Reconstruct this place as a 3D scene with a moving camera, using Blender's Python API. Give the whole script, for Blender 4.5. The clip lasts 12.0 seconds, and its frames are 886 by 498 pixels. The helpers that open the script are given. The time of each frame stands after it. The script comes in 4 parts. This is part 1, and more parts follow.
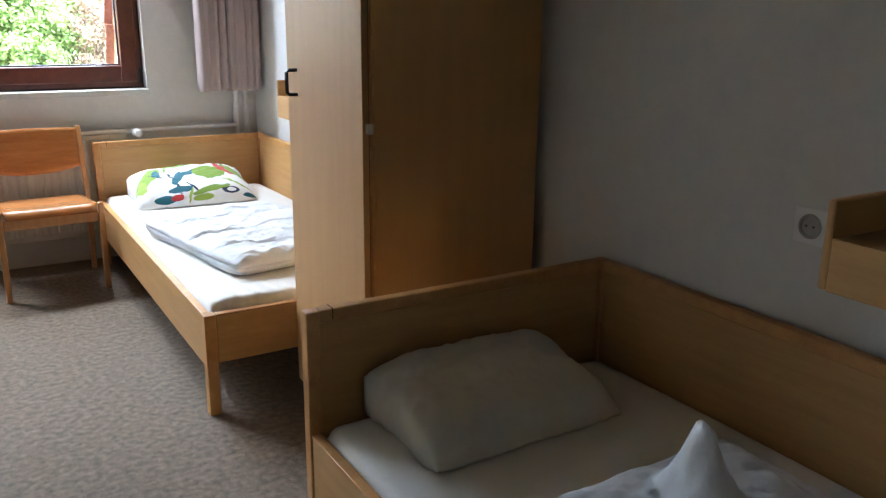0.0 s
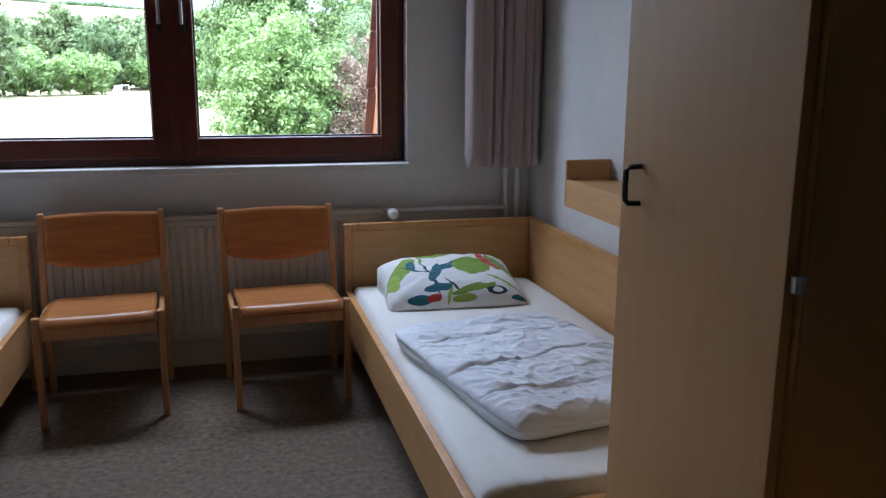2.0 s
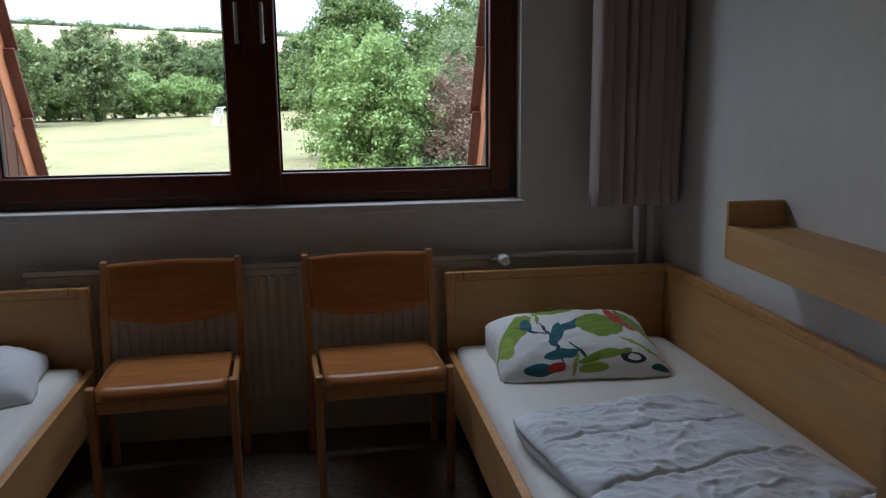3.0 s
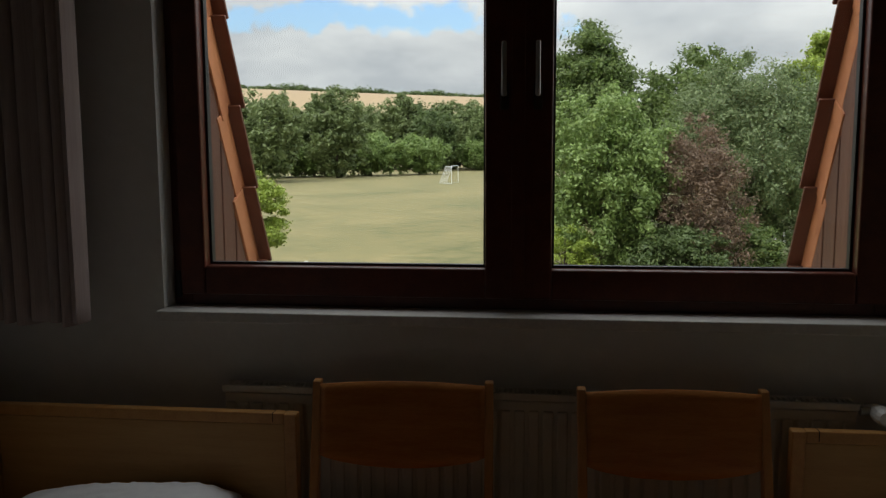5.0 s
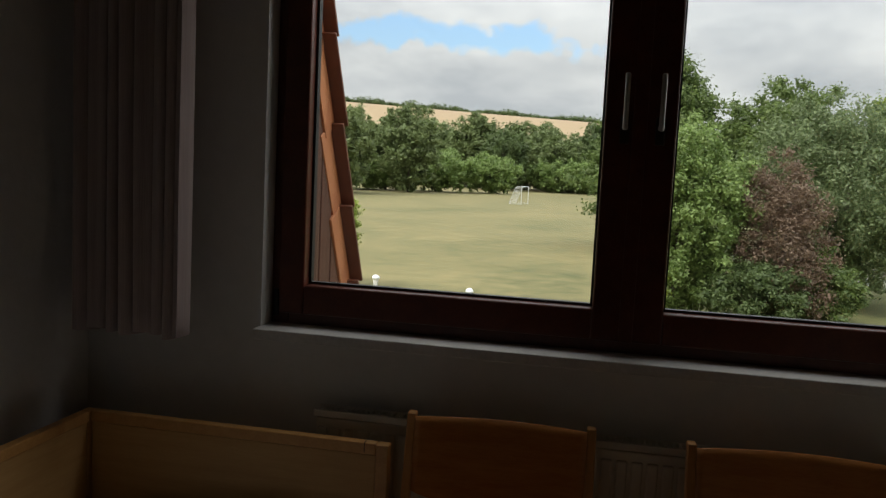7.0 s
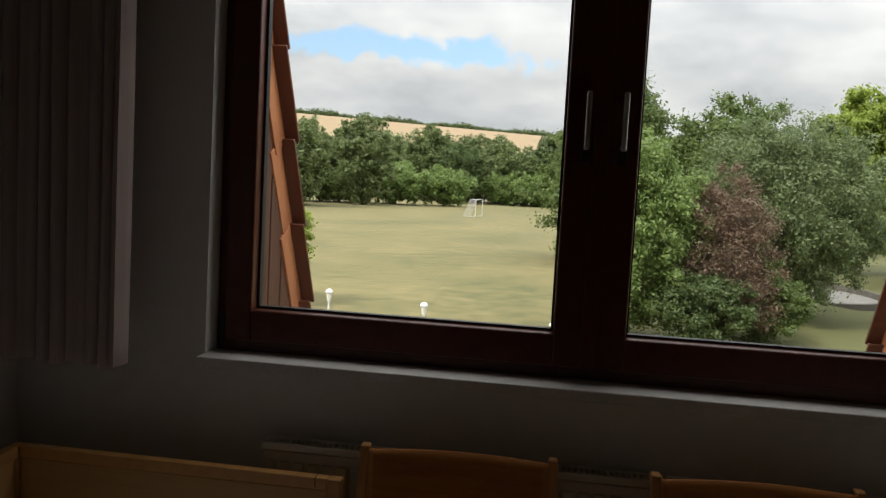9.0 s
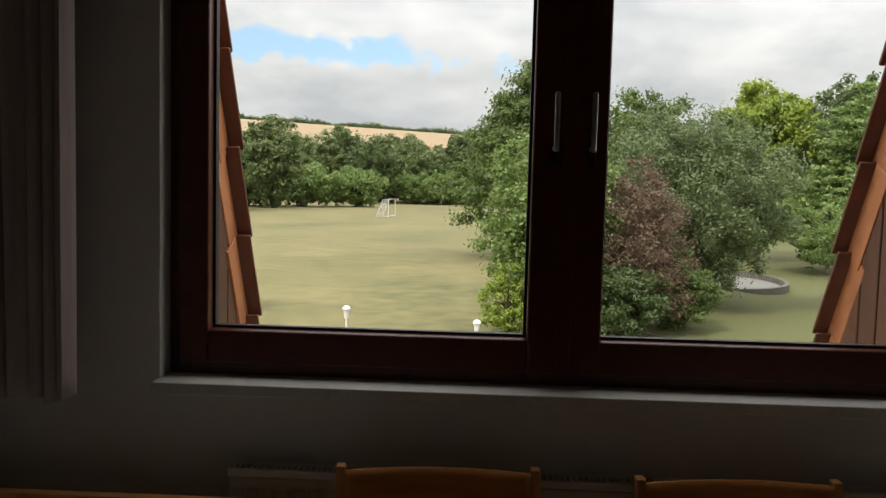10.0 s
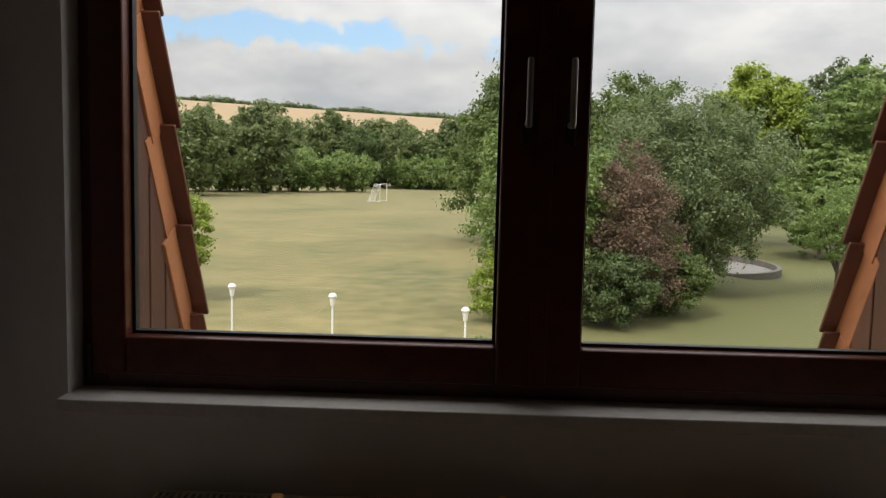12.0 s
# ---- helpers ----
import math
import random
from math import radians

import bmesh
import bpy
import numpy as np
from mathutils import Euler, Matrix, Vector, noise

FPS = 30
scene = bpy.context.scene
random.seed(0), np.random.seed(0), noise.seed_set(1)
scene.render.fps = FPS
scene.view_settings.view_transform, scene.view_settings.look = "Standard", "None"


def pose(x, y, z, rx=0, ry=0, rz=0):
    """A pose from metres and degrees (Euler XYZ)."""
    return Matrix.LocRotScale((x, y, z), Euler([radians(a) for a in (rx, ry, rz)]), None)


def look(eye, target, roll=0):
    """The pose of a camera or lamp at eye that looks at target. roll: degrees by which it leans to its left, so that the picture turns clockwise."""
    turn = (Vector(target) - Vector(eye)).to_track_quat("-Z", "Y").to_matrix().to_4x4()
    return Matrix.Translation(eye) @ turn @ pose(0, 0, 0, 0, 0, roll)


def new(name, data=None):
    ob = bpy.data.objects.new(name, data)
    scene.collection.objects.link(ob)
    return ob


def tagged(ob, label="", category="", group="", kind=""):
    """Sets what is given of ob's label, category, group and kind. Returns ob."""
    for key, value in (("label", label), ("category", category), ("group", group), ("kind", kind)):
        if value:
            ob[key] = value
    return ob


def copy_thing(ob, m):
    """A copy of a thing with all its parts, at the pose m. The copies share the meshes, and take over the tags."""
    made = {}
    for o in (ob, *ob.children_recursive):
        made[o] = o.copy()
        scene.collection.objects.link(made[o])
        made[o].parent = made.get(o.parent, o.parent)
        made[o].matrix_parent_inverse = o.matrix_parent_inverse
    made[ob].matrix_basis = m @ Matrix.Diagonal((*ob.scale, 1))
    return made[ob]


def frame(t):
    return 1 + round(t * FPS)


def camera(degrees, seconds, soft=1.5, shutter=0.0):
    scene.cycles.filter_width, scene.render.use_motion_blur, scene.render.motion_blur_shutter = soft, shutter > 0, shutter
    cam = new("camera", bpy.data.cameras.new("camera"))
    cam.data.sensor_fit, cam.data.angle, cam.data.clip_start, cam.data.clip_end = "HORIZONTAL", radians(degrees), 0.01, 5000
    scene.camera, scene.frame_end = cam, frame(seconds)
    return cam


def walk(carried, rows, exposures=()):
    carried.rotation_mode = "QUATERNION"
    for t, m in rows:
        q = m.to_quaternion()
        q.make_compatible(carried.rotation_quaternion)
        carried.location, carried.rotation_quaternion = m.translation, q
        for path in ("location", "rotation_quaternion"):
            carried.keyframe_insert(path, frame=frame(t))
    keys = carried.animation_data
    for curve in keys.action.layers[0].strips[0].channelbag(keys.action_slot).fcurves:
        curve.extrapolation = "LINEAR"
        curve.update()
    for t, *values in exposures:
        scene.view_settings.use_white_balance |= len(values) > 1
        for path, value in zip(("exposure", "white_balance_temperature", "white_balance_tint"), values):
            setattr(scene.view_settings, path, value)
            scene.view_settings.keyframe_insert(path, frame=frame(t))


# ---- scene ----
cam = camera(56.6, 12.0, 1.3)
PATH = [
    (0, (0.202, 0.153, 1.323), (1.2, 1.799, 0.78), 0.7),
    (0.5, (0.204, 0.342, 1.316), (1.097, 2.052, 0.786), 1.9),
    (0.6, (0.212, 0.402, 1.316), (1.098, 2.119, 0.797), 2.1),
    (1, (0.207, 0.592, 1.338), (1.091, 2.321, 0.859), 2.0),
    (1.5, (0.284, 0.853, 1.325), (1.098, 2.626, 0.886), 1.5),
    (2, (0.343, 1.119, 1.343), (0.847, 3.009, 0.923), 0.4),
    (2.5, (0.343, 1.412, 1.342), (0.701, 3.339, 0.941), 0.4),
    (3, (0.384, 1.714, 1.359), (0.674, 3.656, 0.98), -0.6),
    (3.5, (0.489, 1.993, 1.354), (0.578, 3.962, 1.016), -0.1),
    (5.5, (0.082, 2.694, 1.39), (-0.194, 4.664, 1.184), 0.3),
    (6, (0.024, 2.697, 1.376), (-0.303, 4.661, 1.187), 1.6),
    (6.5, (0.044, 2.687, 1.391), (-0.331, 4.642, 1.196), 2.1),
    (7, (0.076, 2.695, 1.412), (-0.315, 4.646, 1.217), 2.8),
    (7.5, (0.117, 2.711, 1.435), (-0.258, 4.668, 1.257), 2.9),
    (9.5, (-0.016, 2.815, 1.431), (-0.211, 4.8, 1.275), 2.5),
    (10, (-0.1, 2.848, 1.443), (-0.174, 4.84, 1.29), 1.5),
    (10.5, (-0.129, 2.919, 1.415), (-0.152, 4.914, 1.274), 1.3),
    (11, (-0.111, 2.984, 1.421), (-0.137, 4.976, 1.251), 1.0),
    (11.5, (-0.091, 3.074, 1.421), (-0.113, 5.063, 1.221), 1.0),
    (12, (-0.028, 3.155, 1.44), (-0.083, 5.145, 1.251), 1.4),
]
EXPOSURES = [(0.0, 4.4, 5450, 9), (0.5, 3.85, 5450, 9), (1.0, 3.9, 5250, 11), (1.5, 3.4, 5080, 14), (2.5, 2.0, 5200, 13), (3.5, 0.95, 5900, 11), (5.5, 0.05, 6750, 9), (7.5, 0.2, 6800, 11), (10.5, 0.3, 7000, 13), (12.0, 0.15, 7000, 14)]
walk(cam, [(t, look(eye, target, roll)) for t, eye, target, roll in PATH], EXPOSURES)

# ---- daylight ----
GROUND = -2.6
world = bpy.data.worlds.new("overcast_sky")
scene.world = world
world.use_nodes = True


def sky_nodes():
    nt = world.node_tree
    n, l = nt.nodes, nt.links
    n.clear()
    out, bg = n.new("ShaderNodeOutputWorld"), n.new("ShaderNodeBackground")
    sky = n.new("ShaderNodeTexSky")
    sky.sky_type, sky.sun_disc = "NISHITA", False
    sky.dust_density, sky.ozone_density = 0.4, 3.0
    sky.sun_elevation, sky.sun_rotation = radians(50), radians(215)
    co = n.new("ShaderNodeTexCoord")
    mp = n.new("ShaderNodeMapping")
    mp.inputs["Scale"].default_value = (1.0, 1.0, 2.6)
    mp.inputs["Location"].default_value = CLOUD_SHIFT
    l.new(co.outputs["Generated"], mp.inputs["Vector"])
    no = n.new("ShaderNodeTexNoise")
    no.inputs["Scale"].default_value, no.inputs["Detail"].default_value, no.inputs["Roughness"].default_value = 2.6, 9, 0.55
    l.new(mp.outputs[0], no.inputs["Vector"])
    cover = n.new("ShaderNodeValToRGB")
    cover.color_ramp.elements[0].position, cover.color_ramp.elements[1].position = 0.30, 0.37
    # a rift of blue low over the meadow, frayed by the cumulus below it
    rift, rift_len, rift_in = n.new("ShaderNodeMapping"), n.new("ShaderNodeVectorMath"), n.new("ShaderNodeMapRange")
    rift.vector_type = "TEXTURE"
    rift.inputs["Location"].default_value, rift.inputs["Rotation"].default_value = RIFT, (0, radians(1), 0)
    rift.inputs["Scale"].default_value = (0.21, 1.0, 0.022)
    l.new(co.outputs["Generated"], rift.inputs["Vector"])
    rift_len.operation = "LENGTH"
    l.new(rift.outputs[0], rift_len.inputs[0])
    l.new(rift_len.outputs["Value"], rift_in.inputs[0])
    rift_in.inputs[1].default_value, rift_in.inputs[2].default_value = 0.2, 1.5
    rift_in.inputs[3].default_value, rift_in.inputs[4].default_value = -0.24, 0.0
    puff = n.new("ShaderNodeTexNoise")
    puff.inputs["Scale"].default_value, puff.inputs["Detail"].default_value, puff.inputs["Roughness"].default_value = 17, 8, 0.6
    l.new(co.outputs["Generated"], puff.inputs["Vector"])
    fray = n.new("ShaderNodeMath")
    fray.operation = "MULTIPLY_ADD"
    l.new(puff.outputs["Fac"], fray.inputs[0])
    fray.inputs[1].default_value = 0.6
    l.new(rift_in.outputs[0], fray.inputs[2])
    billow = n.new("ShaderNodeMath")
    billow.operation = "MULTIPLY_ADD"
    l.new(no.outputs["Fac"], billow.inputs[0])
    billow.inputs[1].default_value = 0.4
    l.new(fray.outputs[0], billow.inputs[2])
    l.new(billow.outputs[0], cover.inputs[0])
    no2 = n.new("ShaderNodeTexNoise")
    no2.inputs["Scale"].default_value, no2.inputs["Detail"].default_value, no2.inputs["Roughness"].default_value = 5.0, 9, 0.6
    l.new(mp.outputs[0], no2.inputs["Vector"])
    tone = n.new("ShaderNodeValToRGB")
    tone.color_ramp.elements[0].position, tone.color_ramp.elements[1].position = 0.35, 0.65
    tone.color_ramp.elements[0].color, tone.color_ramp.elements[1].color = (0.66, 0.70, 0.77, 1), (1.0, 1.02, 1.06, 1)
    l.new(no2.outputs["Fac"], tone.inputs[0])
    gain = n.new("ShaderNodeMix")
    gain.data_type, gain.blend_type = "RGBA", "MULTIPLY"
    gain.inputs["Factor"].default_value = 1
    l.new(tone.outputs[0], gain.inputs[6])
    gain.inputs[7].default_value = (CLOUD, CLOUD, CLOUD, 1)
    mix = n.new("ShaderNodeMix")
    mix.data_type = "RGBA"
    l.new(cover.outputs[0], mix.inputs["Factor"])
    clear = n.new("ShaderNodeVectorMath")
    clear.operation = "SCALE"
    clear.inputs["Scale"].default_value = 1.5
    l.new(sky.outputs[0], clear.inputs[0])
    l.new(clear.outputs[0], mix.inputs[6])
    l.new(gain.outputs[2], mix.inputs[7])
    # an overcast sky is brighter overhead than at the horizon
    sep, rise = n.new("ShaderNodeSeparateXYZ"), n.new("ShaderNodeMapRange")
    l.new(co.outputs["Generated"], sep.inputs[0])
    l.new(sep.outputs["Z"], rise.inputs[0])
    rise.inputs[1].default_value, rise.inputs[2].default_value = 0.12, 1.0
    rise.inputs[3].default_value, rise.inputs[4].default_value = 1.0, ZENITH
    lift = n.new("ShaderNodeVectorMath")
    lift.operation = "SCALE"
    l.new(mix.outputs[2], lift.inputs[0])
    l.new(rise.outputs[0], lift.inputs["Scale"])
    l.new(lift.outputs[0], bg.inputs["Color"])
    bg.inputs["Strength"].default_value = 0.1
    l.new(bg.outputs[0], out.inputs[0])


CLOUD, ZENITH, CLOUD_SHIFT, RIFT = 7.6, 3.6, (0.137, 0.024, -0.32), (-0.185, 0.97, 0.152)
sky_nodes()
sun = new("sun", bpy.data.lights.new("sun", "SUN"))
sun.data.energy, sun.data.angle, sun.data.color = 2.5, radians(10), (1.0, 0.95, 0.88)
# added lamp above the roof opening, out of view: strengthens the sky's light indoors
opening = new("added_sky_fill", bpy.data.lights.new("added_sky_fill", "AREA"))
opening.data.shape, opening.data.size, opening.data.size_y = "RECTANGLE", 1.95, 0.8
opening.data.energy, opening.data.color = 14, (0.93, 0.97, 1.0)
opening.matrix_world = look((0.13, 5.45, 2.62), (0.13, 2.7, 0.6))
sun.matrix_world = look((-20, -28, 42), (0, 0, 0))


# ---- materials ----
def material(name, dark, light, rough=0.6, scale=8.0, stretch=(1, 1, 1), detail=6, fine=0.0, bump=0.0, metal=0.0, spread=0.0, sheen=0.0, gloss=0.5):
    """Two colours mixed by coarse and fine noise, with a relief of the fine grain; spread: brightness by object."""
    m = bpy.data.materials.new(name)
    m.use_nodes = True
    n, l = m.node_tree.nodes, m.node_tree.links
    p = n["Principled BSDF"]
    p.inputs["Roughness"].default_value, p.inputs["Metallic"].default_value = rough, metal
    co = n.new("ShaderNodeTexCoord")
    mp = n.new("ShaderNodeMapping")
    mp.inputs["Scale"].default_value = stretch
    l.new(co.outputs["Object"], mp.inputs["Vector"])
    a, b = n.new("ShaderNodeTexNoise"), n.new("ShaderNodeTexNoise")
    for t, s in ((a, scale), (b, scale * 7)):
        t.inputs["Scale"].default_value, t.inputs["Detail"].default_value = s, detail
        l.new(mp.outputs[0], t.inputs["Vector"])
    add = n.new("ShaderNodeMix")
    add.inputs["Factor"].default_value = fine
    l.new(a.outputs["Fac"], add.inputs[2])
    l.new(b.outputs["Fac"], add.inputs[3])
    ramp = n.new("ShaderNodeValToRGB")
    ramp.color_ramp.elements[0].position, ramp.color_ramp.elements[1].position = 0.34, 0.66
    ramp.color_ramp.elements[0].color, ramp.color_ramp.elements[1].color = (*dark, 1), (*light, 1)
    l.new(add.outputs[0], ramp.inputs[0])
    colour = ramp.outputs[0]
    if spread:
        info, hsv = n.new("ShaderNodeObjectInfo"), n.new("ShaderNodeHueSaturation")
        rng = n.new("ShaderNodeMapRange")
        rng.inputs[3].default_value, rng.inputs[4].default_value = 1 - spread, 1 + spread
        l.new(info.outputs["Random"], rng.inputs[0])
        l.new(rng.outputs[0], hsv.inputs["Value"])
        l.new(colour, hsv.inputs["Color"])
        colour = hsv.outputs[0]
    l.new(colour, p.inputs["Base Color"])
    p.inputs["Specular IOR Level"].default_value = gloss
    if sheen:
        p.inputs["Sheen Weight"].default_value = sheen
    if bump:
        bp = n.new("ShaderNodeBump")
        bp.inputs["Strength"].default_value, bp.inputs["Distance"].default_value = bump, 0.01
        l.new(b.outputs["Fac"], bp.inputs["Height"])
        l.new(bp.outputs[0], p.inputs["Normal"])
    return m


def leaf_material(name, dark, light):
    """Foliage: colour by leaf, part of the light shining through."""
    m = bpy.data.materials.new(name)
    m.use_nodes = True
    n, l = m.node_tree.nodes, m.node_tree.links
    out, p = n["Material Output"], n["Principled BSDF"]
    geo = n.new("ShaderNodeNewGeometry")
    ramp = n.new("ShaderNodeValToRGB")
    ramp.color_ramp.elements[0].color, ramp.color_ramp.elements[1].color = (*dark, 1), (*light, 1)
    l.new(geo.outputs["Random Per Island"], ramp.inputs[0])
    l.new(ramp.outputs[0], p.inputs["Base Color"])
    p.inputs["Roughness"].default_value = 0.55
    tr, mix = n.new("ShaderNodeBsdfTranslucent"), n.new("ShaderNodeMixShader")
    l.new(ramp.outputs[0], tr.inputs["Color"])
    mix.inputs[0].default_value = 0.42
    l.new(p.outputs[0], mix.inputs[1])
    l.new(tr.outputs[0], mix.inputs[2])
    l.new(mix.outputs[0], out.inputs[0])
    return m


def glass_material():
    m = bpy.data.materials.new("window_glass")
    m.use_nodes = True
    n, l = m.node_tree.nodes, m.node_tree.links
    tr, gl, mix = n.new("ShaderNodeBsdfTransparent"), n.new("ShaderNodeBsdfGlossy"), n.new("ShaderNodeMixShader")
    fr = n.new("ShaderNodeFresnel")
    fr.inputs["IOR"].default_value = 1.35
    tr.inputs[0].default_value = (0.95, 0.97, 0.96, 1)
    gl.inputs["Roughness"].default_value = 0.02
    l.new(fr.outputs[0], mix.inputs[0])
    l.new(tr.outputs[0], mix.inputs[1])
    l.new(gl.outputs[0], mix.inputs[2])
    l.new(mix.outputs[0], n["Material Output"].inputs[0])
    return m


PLASTER = material("painted_plaster", (0.67, 0.652, 0.615), (0.73, 0.71, 0.675), 0.85, 3.0, fine=0.5, bump=0.25)
# Brown tone chosen for the unseen ceiling to hold down bounced light.
CEILING = material("low_bounce_ceiling", (0.20, 0.15, 0.10), (0.27, 0.21, 0.15), 0.9, 3.0, fine=0.4, bump=0.1)
CARPET = material("brown_flecked_carpet", (0.036, 0.025, 0.016), (0.40, 0.292, 0.19), 0.95, 42.0, fine=0.6, bump=0.9, sheen=0.1)
VENEER = material("beech_veneer", (0.535, 0.302, 0.112), (0.575, 0.332, 0.128), 0.5, 5.0, (5, 5, 0.4), fine=0.35, bump=0.03, gloss=0.32, spread=0.04)
VENEER_X = material("beech_veneer_along_x", (0.51, 0.283, 0.10), (0.59, 0.345, 0.135), 0.5, 7.0, (0.5, 6, 6), fine=0.35, bump=0.03, gloss=0.32)
VENEER_Y = material("beech_veneer_along_y", (0.51, 0.283, 0.10), (0.59, 0.345, 0.135), 0.5, 7.0, (6, 0.5, 6), fine=0.35, bump=0.03, gloss=0.32)
EDGING = material("oiled_beech_edging", (0.50, 0.235, 0.065), (0.62, 0.33, 0.11), 0.42, 9.0, (3, 3, 3), fine=0.4, bump=0.04, spread=0.05)
CHAIR_PLY = material("lacquered_beech_plywood", (0.40, 0.145, 0.04), (0.53, 0.22, 0.066), 0.22, 6.0, (1, 8, 8), fine=0.35, bump=0.02)
CHAIR_WOOD = material("lacquered_beech_solid", (0.46, 0.21, 0.07), (0.58, 0.30, 0.11), 0.3, 8.0, (6, 6, 0.7), fine=0.35, bump=0.02)
MAHOGANY = material("red_brown_stained_window_wood", (0.068, 0.015, 0.009), (0.13, 0.031, 0.016), 0.32, 6.0, (4, 4, 4), fine=0.4, bump=0.05)
GASKET = material("black_rubber", (0.012, 0.012, 0.012), (0.02, 0.02, 0.02), 0.6, 20)
SILL = material("pale_stone_sill", (0.55, 0.53, 0.50), (0.68, 0.66, 0.62), 0.35, 14.0, fine=0.5, bump=0.03)
SHEET = material("white_cotton_sheet", (0.78, 0.75, 0.68), (0.83, 0.81, 0.75), 0.9, 4.0, fine=0.3, bump=0.15, sheen=0.2)
DUVET = material("white_cotton_duvet", (0.76, 0.78, 0.82), (0.82, 0.83, 0.86), 0.9, 5.0, fine=0.4, bump=0.3, sheen=0.2)
BEIGE = material("beige_cotton", (0.68, 0.64, 0.54), (0.75, 0.71, 0.61), 0.9, 5.0, fine=0.4, bump=0.2, sheen=0.2)
WHITE_PILLOW = material("white_cotton_pillowcase", (0.74, 0.75, 0.77), (0.82, 0.82, 0.83), 0.9, 5.0, fine=0.4, bump=0.2, sheen=0.2)
CURTAIN = material("mauve_beige_curtain_cloth", (0.33, 0.25, 0.23), (0.42, 0.33, 0.30), 0.9, 3.0, (12, 12, 0.4), fine=0.4, bump=0.15, sheen=0.2)
ENAMEL = material("cream_enamelled_steel", (0.62, 0.58, 0.50), (0.70, 0.66, 0.58), 0.4, 6.0, fine=0.3, bump=0.02)
PIPE_PAINT = material("white_painted_pipe", (0.70, 0.69, 0.68), (0.77, 0.76, 0.75), 0.4, 9.0, bump=0.02)
WHITE_PLASTIC = material("white_plastic", (0.72, 0.71, 0.68), (0.78, 0.77, 0.74), 0.35, 9.0)
BLACK_PLASTIC = material("black_plastic", (0.012, 0.012, 0.012), (0.022, 0.022, 0.022), 0.35, 9.0)
# Near-black for the bed joints and for shade painted in the door gap.
DARK_GAP = material("dark_joint_and_gap_shade", (0.01, 0.008, 0.006), (0.016, 0.012, 0.01), 0.9, 9.0)
STEEL = material("brushed_steel", (0.55, 0.55, 0.54), (0.68, 0.68, 0.67), 0.3, 30.0, metal=1.0)
TERRACOTTA = material("terracotta_tile", (0.38, 0.125, 0.05), (0.56, 0.22, 0.095), 0.7, 6.0, fine=0.4, bump=0.2, spread=0.08)
BOARD = material("brown_stained_board", (0.07, 0.024, 0.014), (0.14, 0.050, 0.029), 0.55, 6.0, (8, 8, 0.6), fine=0.4, bump=0.15, spread=0.12)
# Darkened copy of the terracotta: the lip's shade is put into this colour.
LIP_SHADE = material("terracotta_in_painted_shade", (0.10, 0.032, 0.016), (0.19, 0.066, 0.034), 0.6, 7.0, fine=0.4, bump=0.2, spread=0.1)
# Grey that carries the shade of the socket's recess in its colour.
CUP_SHADE_GREY = material("shade_grey_plastic", (0.30, 0.285, 0.25), (0.36, 0.34, 0.30), 0.4, 9.0)
DARK_STEEL = material("dark_bronze_metal", (0.05, 0.045, 0.04), (0.08, 0.07, 0.06), 0.4, 20.0, metal=0.8)
RENDER_WALL = material("outside_render", (0.55, 0.53, 0.5), (0.62, 0.6, 0.57), 0.9, 5.0, fine=0.5, bump=0.2)
CONCRETE = material("weathered_concrete", (0.09, 0.08, 0.068), (0.17, 0.155, 0.135), 0.9, 3.0, fine=0.4, bump=0.2)
GRAVEL = material("grey_gravel", (0.12, 0.115, 0.105), (0.26, 0.25, 0.235), 0.9, 9.0, fine=0.6, bump=0.4)
BARK = material("grey_brown_bark", (0.06, 0.045, 0.035), (0.13, 0.10, 0.08), 0.9, 5.0, (4, 4, 1), fine=0.5, bump=0.5)
WHITE_METAL = material("white_painted_metal", (0.7, 0.71, 0.72), (0.78, 0.79, 0.8), 0.4, 9.0)
GLASS = glass_material()
LEAF_GREEN = leaf_material("mid_green_leaves", (0.061, 0.101, 0.028), (0.19, 0.258, 0.075))
LEAF_WILLOW = leaf_material("grey_green_leaves", (0.101, 0.143, 0.061), (0.244, 0.306, 0.143))
LEAF_LIGHT = leaf_material("light_green_leaves", (0.115, 0.176, 0.047), (0.299, 0.407, 0.136))
LEAF_CHESTNUT = leaf_material("yellow_green_leaves", (0.156, 0.218, 0.032), (0.39, 0.484, 0.094))
LEAF_DARK = leaf_material("dark_green_leaves", (0.063, 0.098, 0.034), (0.144, 0.198, 0.071))
LEAF_RED = leaf_material("red_brown_leaves", (0.115, 0.075, 0.054), (0.285, 0.197, 0.136))
LEAF_FAR = leaf_material("far_wood_leaves", (0.115, 0.155, 0.06), (0.23, 0.287, 0.115))


